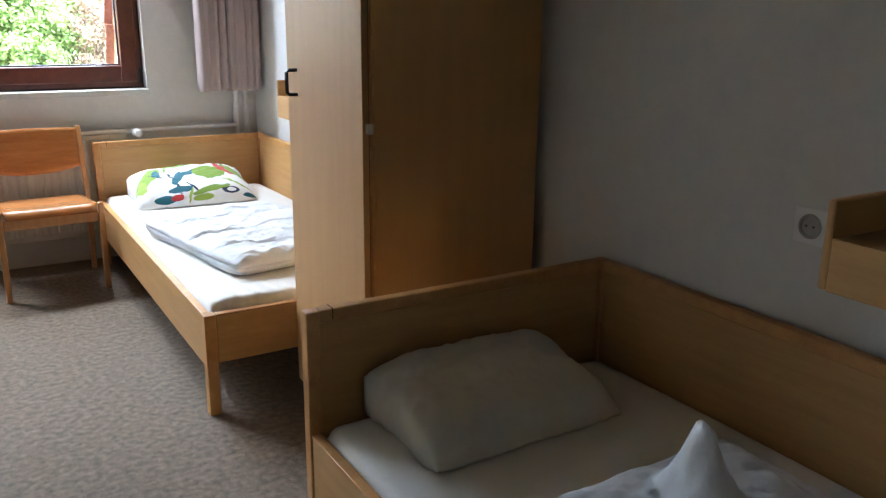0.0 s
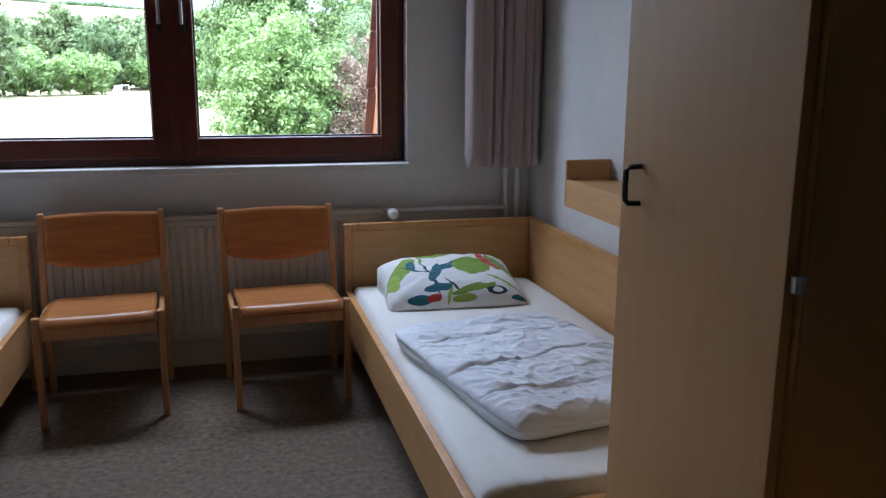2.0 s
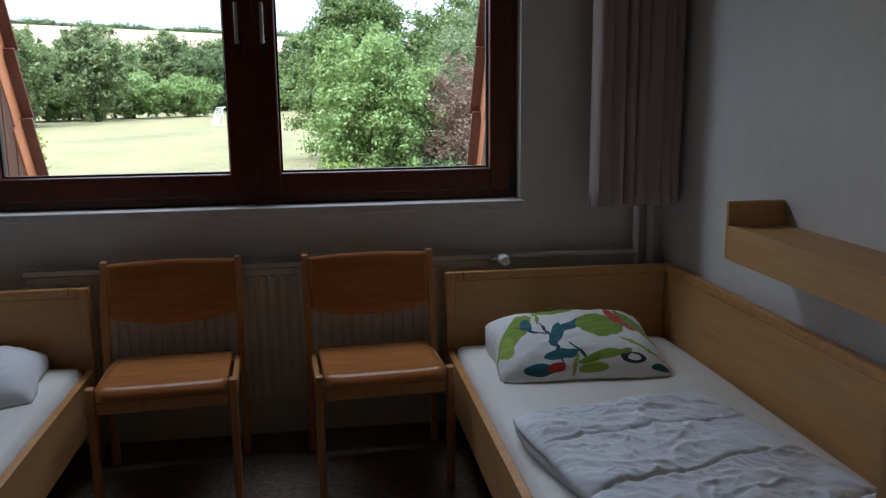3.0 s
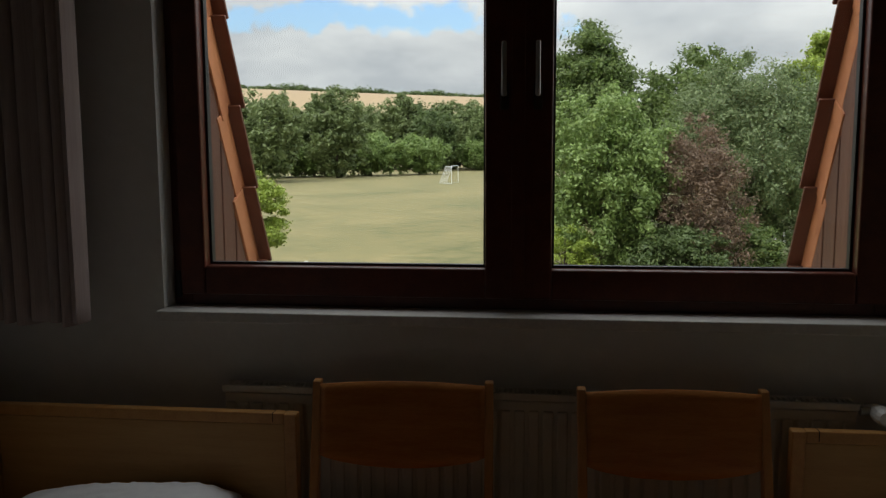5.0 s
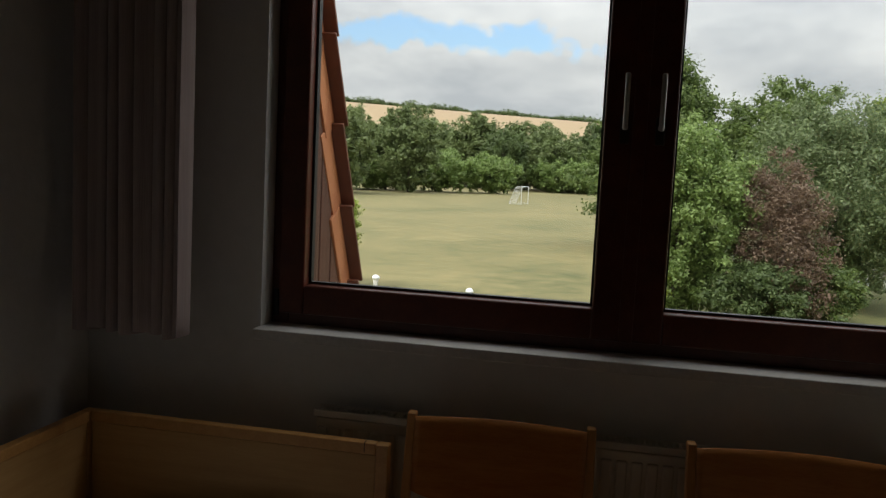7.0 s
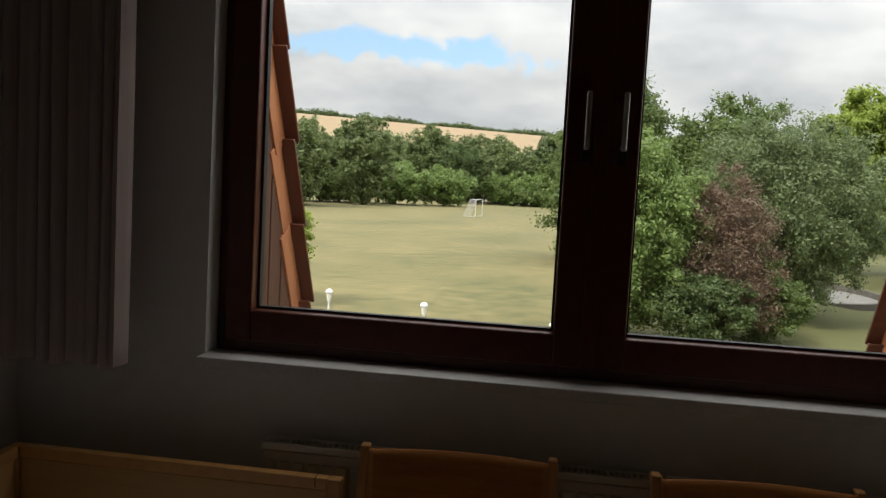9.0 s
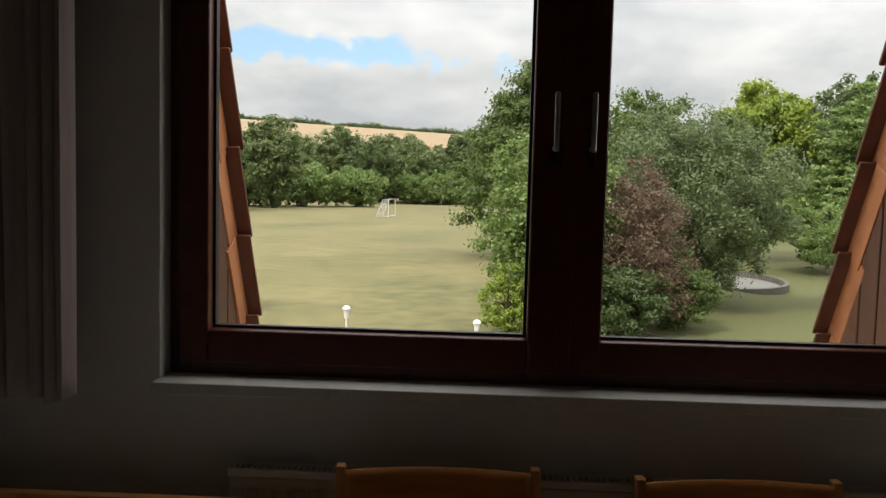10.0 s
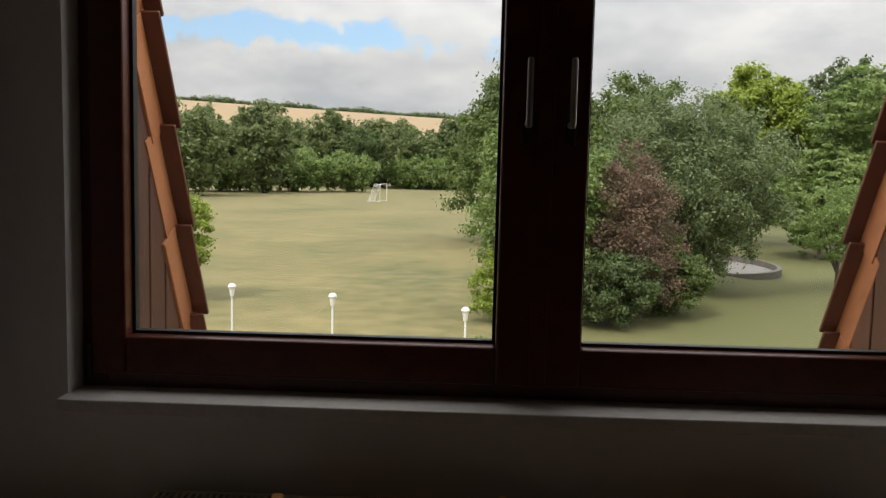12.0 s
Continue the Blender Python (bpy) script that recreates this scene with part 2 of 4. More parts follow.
def printed_cotton():
    """White cotton with a printed pattern of green, teal and red leaves, laid out over the pillow's own plane."""
    m = material("leaf_print_cotton", (0.80, 0.79, 0.76), (0.85, 0.84, 0.81), 0.9, 5.0, fine=0.4, bump=0.2, sheen=0.2)
    n, l = m.node_tree.nodes, m.node_tree.links
    p = n["Principled BSDF"]
    colour = p.inputs["Base Color"].links[0].from_socket
    uv = n.new("ShaderNodeUVMap")
    wob, wadd = n.new("ShaderNodeTexNoise"), n.new("ShaderNodeVectorMath")
    wob.inputs["Scale"].default_value = 6
    wadd.operation = "MULTIPLY_ADD"
    l.new(uv.outputs[0], wob.inputs["Vector"])
    l.new(wob.outputs["Color"], wadd.inputs[0])
    wadd.inputs[1].default_value = (0.06, 0.06, 0)
    l.new(uv.outputs[0], wadd.inputs[2])
    green, lime, teal, navy, red = (0.22, 0.34, 0.03), (0.33, 0.45, 0.06), (0.02, 0.13, 0.17), (0.02, 0.035, 0.07), (0.55, 0.04, 0.035)
    for u, v, ru, rv, turn, c in (
            (0.13, 0.66, 0.07, 0.20, -30, green), (0.06, 0.5, 0.04, 0.12, 0, lime), (0.34, 0.47, 0.010, 0.25, 5, navy), (0.27, 0.62, 0.012, 0.13, 55, navy),
            (0.22, 0.72, 0.032, 0.06, 0, teal), (0.37, 0.58, 0.030, 0.15, -14, teal), (0.49, 0.70, 0.035, 0.15, -58, teal), (0.44, 0.93, 0.12, 0.07, 0, green),
            (0.47, 0.93, 0.055, 0.035, 0, teal), (0.66, 0.68, 0.12, 0.13, 10, green), (0.80, 0.76, 0.040, 0.13, 22, red), (0.92, 0.66, 0.05, 0.22, 24, green),
            (0.36, 0.30, 0.09, 0.055, 12, teal), (0.47, 0.33, 0.009, 0.13, 25, navy), (0.22, 0.12, 0.085, 0.07, -8, teal), (0.32, 0.14, 0.042, 0.06, -30, red),
            (0.43, 0.17, 0.010, 0.13, -10, lime), (0.61, 0.27, 0.045, 0.16, -62, green), (0.54, 0.12, 0.08, 0.05, 10, lime), (0.78, 0.24, 0.065, 0.07, -20, navy),
            (0.78, 0.25, 0.035, 0.04, -20, (0.8, 0.79, 0.76)), (0.85, 0.38, 0.012, 0.16, 40, lime), (0.96, 0.12, 0.06, 0.06, -20, teal), (0.30, 0.86, 0.012, 0.12, 0, green)):
        mp, ln, lt, mix = n.new("ShaderNodeMapping"), n.new("ShaderNodeVectorMath"), n.new("ShaderNodeMath"), n.new("ShaderNodeMix")
        mp.vector_type = "TEXTURE"
        mp.inputs["Location"].default_value, mp.inputs["Rotation"].default_value, mp.inputs["Scale"].default_value = (u + 0.03, v + 0.03, 0), (0, 0, radians(turn)), (ru * 1.15, rv * 1.15, 1)
        l.new(wadd.outputs[0], mp.inputs["Vector"])
        flat = n.new("ShaderNodeVectorMath")
        flat.operation, flat.inputs[1].default_value = "MULTIPLY", (1, 1, 0)
        l.new(mp.outputs[0], flat.inputs[0])
        ln.operation = "LENGTH"
        l.new(flat.outputs[0], ln.inputs[0])
        lt.operation, lt.inputs[1].default_value = "LESS_THAN", 1.0
        l.new(ln.outputs["Value"], lt.inputs[0])
        mix.data_type = "RGBA"
        l.new(lt.outputs[0], mix.inputs["Factor"])
        l.new(colour, mix.inputs[6])
        mix.inputs[7].default_value = (*c, 1)
        colour = mix.outputs[2]
    l.new(colour, p.inputs["Base Color"])
    return m


PRINT = printed_cotton()


def ground_material():
    """Dry mown grass, greener near the trees on the right; ripe grain on the rising land behind the wood; dark forest on the far ridge."""
    m = material("dry_grass", (0.095, 0.098, 0.034), (0.235, 0.192, 0.082), 0.95, 0.16, fine=0.55, detail=12)
    n, l = m.node_tree.nodes, m.node_tree.links
    p = n["Principled BSDF"]
    colour = p.inputs["Base Color"].links[0].from_socket
    geo, sep = n.new("ShaderNodeNewGeometry"), n.new("ShaderNodeSeparateXYZ")
    l.new(geo.outputs["Position"], sep.inputs[0])
    wob = n.new("ShaderNodeTexNoise")
    wob.inputs["Scale"].default_value, wob.inputs["Detail"].default_value = 0.12, 6
    l.new(geo.outputs["Position"], wob.inputs["Vector"])

    def blend(axis, a, b, wobble, tone):
        nonlocal colour
        ad, rng, mix = n.new("ShaderNodeMath"), n.new("ShaderNodeMapRange"), n.new("ShaderNodeMix")
        ad.operation = "MULTIPLY_ADD"
        l.new(wob.outputs["Fac"], ad.inputs[0])
        ad.inputs[1].default_value = wobble
        l.new(sep.outputs[axis], ad.inputs[2])
        l.new(ad.outputs[0], rng.inputs[0])
        rng.inputs[1].default_value, rng.inputs[2].default_value = a, b
        mix.data_type = "RGBA"
        l.new(rng.outputs[0], mix.inputs["Factor"])
        l.new(colour, mix.inputs[6])
        mix.inputs[7].default_value = (*tone, 1)
        colour = mix.outputs[2]

    blend("X", 3.0, 9.0, 6.0, (0.105, 0.108, 0.036))
    blend("Y", 225, 245, 10, (0.31, 0.225, 0.13))
    blend("Y", 1150, 1200, 30, (0.06, 0.085, 0.07))
    l.new(colour, p.inputs["Base Color"])
    return m


GRASS = ground_material()


# ---- mesh helpers ----
def box(bm, x0, x1, y0, y1, z0, z1, bevel=0.0):
    m = Matrix.LocRotScale(((x0 + x1) / 2, (y0 + y1) / 2, (z0 + z1) / 2), None, (x1 - x0, y1 - y0, z1 - z0))
    made = bmesh.ops.create_cube(bm, size=1, matrix=m)["verts"]
    if bevel:
        edges = list({e for v in made for e in v.link_edges})
        bmesh.ops.bevel(bm, geom=edges, offset=bevel, segments=2, profile=0.5, affect="EDGES")
    return bm


def boxed(*a):
    return box(bmesh.new(), *a)


def tube(bm, pts, radii, sides=8):
    """A tapered tube along points, closed at both ends."""
    rings = []
    for i, p in enumerate(pts):
        p = Vector(p)
        d = (Vector(pts[min(i + 1, len(pts) - 1)]) - Vector(pts[max(i - 1, 0)])).normalized()
        u = d.cross(Vector((0.31, 0.22, 0.93)) if abs(d.z) < 0.9 else Vector((1, 0, 0))).normalized()
        w = d.cross(u)
        r = radii[i] if isinstance(radii, (list, tuple)) else radii
        rings.append([bm.verts.new(p + r * (math.cos(a) * u + math.sin(a) * w)) for a in (2 * math.pi * k / sides for k in range(sides))])
    for a, b in zip(rings, rings[1:]):
        for k in range(sides):
            bm.faces.new((a[k], a[(k + 1) % sides], b[(k + 1) % sides], b[k]))
    bm.faces.new(rings[0][::-1])
    bm.faces.new(rings[-1])
    return bm


def mesh_of(bm, name, mat, smooth=False):
    me = bpy.data.meshes.new(name)
    bmesh.ops.recalc_face_normals(bm, faces=bm.faces)
    bm.to_mesh(me)
    bm.free()
    me.materials.append(mat)
    if smooth:
        me.polygons.foreach_set("use_smooth", [True] * len(me.polygons))
    return me


def part(name, bm, mat, parent, label="", smooth=False):
    ob = new(name, mesh_of(bm, name, mat, smooth))
    ob.parent = parent
    return tagged(ob, label)


def thing(name, label, category, at=(0, 0, 0), group="", kind=""):
    ob = new(name)
    ob.empty_display_size = 0.1
    ob.location = at
    return tagged(ob, label, category, group, kind)


def solid(name, bm, mat, label, category, kind="", group="", smooth=False):
    return tagged(new(name, mesh_of(bm, name, mat, smooth)), label, category, group, kind)


# ---- the room ----
WX0, WX1, WY0, WY1, TOP = -1.47, 1.79, -4.2, 4.925, 2.5
OX0, OX1, OZ0, OZ1, OUT = -0.905, 1.18, 0.925, 2.30, 5.10
solid("floor", boxed(WX0 - 0.2, WX1 + 0.2, WY0 - 0.2, OUT, -0.2, 0), CARPET, "brown flecked carpet covering the whole room", "floor", "structure")
# Never in view; its dark colour keeps the room's fill light low.
solid("ceiling", boxed(WX0 - 0.2, WX1 + 0.2, WY0 - 0.2, OUT, TOP, TOP + 0.2), CEILING, "plain unseen ceiling over the room, darkened to lower bounced light", "ceiling", "structure")
solid("wall_east", boxed(WX1, WX1 + 0.2, WY0 - 0.2, OUT, 0, TOP), PLASTER, "white painted plaster wall beside the beds", "wall", "structure")
solid("wall_west", boxed(WX0 - 0.2, WX0, WY0 - 0.2, OUT, 0, TOP), PLASTER, "white painted plaster wall", "wall", "structure")
# Unseen wall, placed far back so that less light bounces off it.
solid("wall_south", boxed(WX0, WX1, WY0 - 0.2, WY0, 0, TOP), PLASTER, "unseen white wall closing the room, set back to lower bounce", "wall", "structure")
bm = bmesh.new()
box(bm, WX0, OX0, WY1, OUT, 0, TOP)
box(bm, OX1, WX1, WY1, OUT, 0, TOP)
box(bm, OX0, OX1, WY1, OUT, 0, OZ0 - 0.03)
box(bm, OX0, OX1, WY1, OUT, OZ1, TOP)
solid("wall_north", bm, PLASTER, "white painted window wall with a wide opening", "wall", "structure")


def window():
    w = thing("window_1", "red-brown stained two-sash timber window with steel handles", "window", (0, 0, 0), kind="structure")
    y0, y1 = 5.0, 5.08
    bm = bmesh.new()
    box(bm, OX0, OX0 + 0.055, y0, y1, OZ0, OZ1, 0.004)
    box(bm, OX1 - 0.055, OX1, y0, y1, OZ0, OZ1, 0.004)
    box(bm, OX0 + 0.055, OX1 - 0.055, y0, y1, OZ0, OZ0 + 0.05, 0.004)
    box(bm, OX0 + 0.055, OX1 - 0.055, y0, y1, OZ1 - 0.05, OZ1, 0.004)
    part("window_frame", bm, MAHOGANY, w)
    part("mullion", boxed(0.105, 0.173, 5.056, 5.079, OZ0 + 0.051, OZ1 - 0.051, 0.003), MAHOGANY, w)
    part("astragal", boxed(0.120, 0.158, 4.970, 4.977, OZ0 + 0.036, OZ1 - 0.036, 0.003), MAHOGANY, w)
    for x0, x1, hx in ((OX0 + 0.03, 0.137, 0.1), (0.141, OX1 - 0.03, 0.193)):
        g0, g1 = (x0 + 0.078, x1 - 0.092) if x0 < 0 else (x0 + 0.095, x1 - 0.083)
        z0, z1 = OZ0 + 0.035, OZ1 - 0.035
        gz0, gz1 = 1.047, z1 - 0.09
        bm = bmesh.new()
        ya, yb = 4.978, 5.055
        box(bm, x0, g0, ya, yb, z0, z1, 0.006)
        box(bm, g1, x1, ya, yb, z0, z1, 0.006)
        box(bm, g0, g1, ya + 0.0005, yb, z0, gz0, 0.006)
        box(bm, g0, g1, ya + 0.0005, yb, gz1, z1, 0.006)
        sash = part("sash", bm, MAHOGANY, w)
        bm = bmesh.new()
        for a, b, c, d in ((g0, g0 + 0.007, gz0, gz1), (g1 - 0.007, g1, gz0, gz1), (g0 + 0.007, g1 - 0.007, gz0, gz0 + 0.007), (g0 + 0.007, g1 - 0.007, gz1 - 0.007, gz1)):
            box(bm, a, b, 5.022, 5.046, c, d)
        part("gasket", bm, GASKET, sash, "black rubber glazing seal")
        pane = part("pane", boxed(g0 + 0.001, g1 - 0.001, 5.031, 5.037, gz0 + 0.001, gz1 - 0.001), GLASS, sash, "clear glass pane")
        pane.visible_shadow = False
        bm = bmesh.new()
        box(bm, hx - 0.013, hx + 0.013, 4.968, 4.980, 1.50, 1.575, 0.004)
        part("handle_plate", bm, DARK_STEEL, sash, "dark metal handle plate")
        bm = bmesh.new()
        tube(bm, [(hx, 4.967, 1.545), (hx, 4.935, 1.545)], 0.008, 10)
        box(bm, hx - 0.007, hx + 0.007, 4.925, 4.938, 1.535, 1.685, 0.005)
        part("handle", bm, STEEL, sash, "flat steel lever handle")
    bm = bmesh.new()
    for z in (0.99, 2.04):
        tube(bm, [(OX1 - 0.022, 4.985, z - 0.04), (OX1 - 0.022, 4.985, z + 0.04)], 0.009, 8)
        tube(bm, [(OX0 + 0.022, 4.985, z - 0.04), (OX0 + 0.022, 4.985, z + 0.04)], 0.009, 8)
    part("hinge", bm, GASKET, w, "dark window hinges")
    part("window_sill", boxed(OX0 - 0.006, OX1 + 0.006, 4.88, 5.07, OZ0 - 0.03, OZ0 + 0.001, 0.004), SILL, w, "pale stone inner sill")


window()


def radiator():
    r = thing("radiator", "cream ribbed steel panel radiator below the window", "radiator", (0, 0, 0))
    x0, x1, y0, y1, z0, z1 = -0.70, 1.04, 4.848, 4.905, 0.15, 0.70
    bm = bmesh.new()
    n = 44
    step = (x1 - x0) / n
    box(bm, x0, x1, y0 + 0.008, y0 + 0.022, z0, z1 - 0.004, 0.004)
    panel = part("front_panel", bm, ENAMEL, r)
    rib = mesh_of(boxed(0.005, step - 0.005, y0, y0 + 0.014, z0 + 0.03, z1 - 0.03, 0.005), "rib", ENAMEL)
    for i in range(n):
        o = new("rib", rib)
        o.parent, o.location = panel, (x0 + i * step, 0, 0)
    part("back_panel", boxed(x0, x1, y1 - 0.015, y1, z0, z1 - 0.004, 0.004), ENAMEL, r)
    bm = bmesh.new()
    box(bm, x0 - 0.004, x1 + 0.004, y0 - 0.002, y0 + 0.012, z1, z1 + 0.02, 0.003)
    box(bm, x0 - 0.004, x1 + 0.004, y1 - 0.010, y1 + 0.002, z1, z1 + 0.02, 0.003)
    m = 116
    for i in range(m):
        a = x0 + (i + 0.5) * (x1 - x0) / m
        box(bm, a - 0.003, a + 0.003, y0 + 0.012, y1 - 0.010, z1 + 0.004, z1 + 0.018)
    part("top_grille", bm, ENAMEL, r, "slotted cream steel top grille")
    for a in (x0, x1):
        part("side_cover", boxed(a - 0.005, a + 0.005, y0 + 0.023, y1 - 0.016, z0, z1 - 0.001, 0.002), ENAMEL, r)
    for a in (x0 + 0.3, x1 - 0.3):
        part("bracket", boxed(a - 0.02, a + 0.02, y1, WY1, z0 + 0.08, z1 - 0.08), ENAMEL, r)
    valve = thing("radiator_valve", "white thermostatic radiator valve on a grey pipe", "valve", (0, 0, 0))
    bm = bmesh.new()
    tube(bm, [(1.0 + 0.045, 4.85, 0.70), (1.075, 4.85, 0.70)], 0.012, 12)
    part("valve_body", bm, STEEL, valve, "metal valve body")
    bm = bmesh.new()
    tube(bm, [(1.088, 4.852, 0.70), (1.088, 4.83, 0.70), (1.088, 4.80, 0.70), (1.088, 4.785, 0.70)], [0.019, 0.024, 0.024, 0.018], 14)
    part("knob", bm, WHITE_PLASTIC, valve, smooth=False)


radiator()
pipes = thing("heating_pipe", "white painted heating pipes along and up the wall", "pipe")
bm = bmesh.new()
tube(bm, [(1.06, 4.862, 0.708), (1.655, 4.862, 0.708)], 0.010, 10)
part("horizontal_pipe", bm, PIPE_PAINT, pipes, smooth=True)
for px in (1.652, 1.712):
    bm = bmesh.new()
    tube(bm, [(px, 4.87, 0.0), (px, 4.87, TOP)], 0.014, 10)
    part("riser", bm, PIPE_PAINT, pipes, smooth=True)


def cloth_grid(fn, nu, nv, name, mat):
    """A closed cloth body from fn(u, v, side), side 1 above and -1 below, with u, v from 0 to 1."""
    verts, faces, uvs = [], [], []
    for side in (1, -1):
        for j in range(nv + 1):
            for i in range(nu + 1):
                verts.append(fn(i / nu, j / nv, side))
                uvs.append((i / nu, (j / nv) ** 0.55))
    w, half = nu + 1, (nu + 1) * (nv + 1)
    for s in (0, 1):
        for j in range(nv):
            for i in range(nu):
                a = s * half + j * w + i
                q = (a, a + 1, a + w + 1, a + w)
                faces.append(q if s == 0 else q[::-1])
    ring = [i for i in range(w)] + [j * w + nu for j in range(1, nv + 1)] + [nv * w + i for i in range(nu - 1, -1, -1)] + [j * w for j in range(nv - 1, 0, -1)]
    for a, b in zip(ring, ring[1:] + ring[:1]):
        faces.append((b, a, a + half, b + half))
    me = bpy.data.meshes.new(name)
    me.from_pydata(verts, [], faces)
    layer = me.uv_layers.new()
    for lp in me.loops:
        layer.data[lp.index].uv = uvs[lp.vertex_index]
    me.materials.append(mat)
    me.polygons.foreach_set("use_smooth", [True] * len(me.polygons))
    return me


def pillow_mesh(width, depth, height, mat, seed, lean=0.0):
    """A soft pillow on a bed, its front edge at y = 0; lean lifts its back edge."""
    def fn(u, v, side):
        a, b = 2 * u - 1, 2 * v - 1
        fat = max(0.0, (1 - abs(a) ** 3.8) * (1 - abs(b) ** 3.0)) ** 0.5
        pull = 1 - 0.075 * (1 - abs(b)) ** 0.8 * abs(a) ** 3 - 0.05 * abs(b) ** 5
        pinch = 1 - 0.07 * abs(a) ** 5 - 0.05 * (1 - abs(a)) ** 0.8 * abs(b) ** 3
        x, y = a * width / 2 * pull, depth * (0.5 + b / 2 * pinch)
        n = noise.noise(Vector((a * 2.1 + seed, b * 2.3, side))) * 0.012 + abs(noise.noise(Vector((a * 6 + seed, b * 5, 3)))) * 0.010 * fat + (1 - abs(noise.noise(Vector((a * 4 - b * 7, b * 3, seed))))) ** 7 * 0.007
        edge = noise.noise(Vector((a * 9, b * 9, seed))) * 0.006
        rim = height * 0.10
        z = rim + (height * 0.92 * fat + n * fat if side > 0 else -rim * 0.95 * min(1, fat * 2)) + lean * v
        if side < 0:
            z = 0.001
        return (x + edge, y + edge, z)
    return cloth_grid(fn, 56, 40, "pillow", mat)


def duvet_mesh(width, length, height, mat, seed, seams):
    """A folded quilt: rounded edges, wrinkles across, stitched seams and the fold's layers at its end."""
    def fn(u, v, side):
        a, b = 2 * u - 1, 2 * v - 1
        round_ = max(0.0, (1 - abs(a) ** 10)) ** 0.5 * max(0.0, (1 - abs(b) ** 14)) ** 0.5
        skew = 0.02 * noise.noise(Vector((v * 3, seed, 0))), 0.02 * noise.noise(Vector((u * 3, 0, seed)))
        x, y = a * width / 2 + skew[0], b * length / 2 + skew[1]
        x *= 1 - 0.05 * abs(b) ** 7
        y *= 1 - 0.035 * abs(a) ** 7
        bend = 0.25 * noise.noise(Vector((x * 4, y * 4, seed + 5)))
        ridge = [(1 - abs(noise.noise(Vector((x * p + seed, (y + 0.35 * x + 0.3 * bend) * q, seed + p))))) ** 5 for p, q in ((7, 13), (14, 20), (26, 33))]
        wr = 0.008 * ridge[0] + 0.006 * ridge[1] + 0.004 * ridge[2] + 0.016 * noise.noise(Vector((x * 4, y * 4, seed))) + 0.010 * noise.noise(Vector((x * 9, y * 11, seed)))
        groove = sum(0.009 * math.exp(-((v - s - 0.02 * math.sin(5 * u + s * 9)) / 0.007) ** 2) for s in seams)
        if side > 0:
            return (x, y, 0.02 + (height - 0.02) * round_ + (wr - groove) * round_)
        return (x * (0.985 if abs(a) > 0.98 else 1), y, max(0.002, 0.018 - 0.03 * round_))
    return cloth_grid(fn, 120, 180, "quilt", mat)


def bed(mirror, at, label):
    """A low beech bed: raised head panel, raised panel along its wall side, low rail and foot, with a sheeted mattress. Local x runs from the open side to the wall."""
    b = thing("bed", label, "bed", at, "beds")
    s = -1 if mirror else 1

    def piece(name, x0, x1, y0, y1, z0, z1, mat, bev=0.003, tag=""):
        a, c = sorted((s * x0, s * x1))
        return part(name, boxed(a, c, y0, y1, z0, z1, bev), mat, b, tag)
    L, W, H, R = 2.06, 0.92, 0.668, 0.362
    head = piece("headboard", 0.036, W - 0.03, -0.026, -0.004, 0.18, H - 0.033, VENEER_X)
    piece("headboard_edging", 0.036, W - 0.028, -0.031, 0.0, H - 0.032, H, EDGING, 0.004, "rounded solid beech edging")
    piece("post", 0.0, 0.035, -0.036, 0.0, 0.0, H, EDGING, 0.004)
    piece("post", W - 0.027, W, -0.036, 0.0, 0.0, H, EDGING, 0.004)
    piece("joint_strip", 0.067, 0.069, -0.0318, -0.0005, H - 0.026, H + 0.0006, DARK_GAP, 0.0, "thin dark joint in the edging")
    piece("wall_panel", W - 0.024, W - 0.004, -L + 0.03, -0.037, 0.19, H - 0.033, VENEER_Y)
    piece("wall_panel_edging", W - 0.030, W, -L + 0.03, -0.038, H - 0.032, H, EDGING, 0.004, "rounded solid beech edging")
    piece("side_rail", 0.004, 0.026, -L + 0.041, -0.037, 0.17, R - 0.008, VENEER_Y)
    piece("side_rail_edging", 0.002, 0.028, -L + 0.041, -0.037, R - 0.0075, R, EDGING, 0.002)
    piece("footboard", 0.041, W - 0.042, -L + 0.004, -L + 0.026, 0.188, R - 0.008, VENEER_X)
    piece("footboard_edging", 0.041, W - 0.042, -L + 0.002, -L + 0.028, R - 0.0075, R, EDGING, 0.002)
    piece("leg", 0.0, 0.04, -L, -L + 0.04, 0.0, R, EDGING, 0.003)
    piece("leg", W - 0.041, W - 0.001, -L, -L + 0.029, 0.0, R, EDGING, 0.003)
    piece("slat_base", 0.03, W - 0.032, -L + 0.045, -0.045, 0.25, 0.285, VENEER_X)

    def fn(u, v, side):
        a, c = 2 * u - 1, 2 * v - 1
        f = max(0.0, 1 - abs(a) ** 26) ** 0.5 * max(0.0, 1 - abs(c) ** 60) ** 0.5
        x, y = 0.03 + (W - 0.063) * u, -L + 0.034 + (L - 0.075) * v
        near = max(0.0, 0.22 - v) / 0.22
        w = noise.noise(Vector((x * 3, y * 2, 1))) * 0.006 + abs(noise.noise(Vector((x * 26 + y * 4, y * 3.5, 2)))) * 0.014 * near
        if u < 0.12:
            w += abs(noise.noise(Vector((x * 20, y * 3 + x * 8, 5)))) * 0.008
        return (s * x, y, 0.345 + 0.045 * f + w if side > 0 else 0.287)
    me = cloth_grid(fn, 70, 90, "mattress", SHEET)
    if mirror:
        me.flip_normals()
    ob = new("mattress", me)
    ob.parent = b
    tagged(ob, "mattress in a stretched off-white fitted sheet")
    return b


bed(False, (0.85, 4.797, 0), "low beech bed with printed pillow and white sheet under the window")
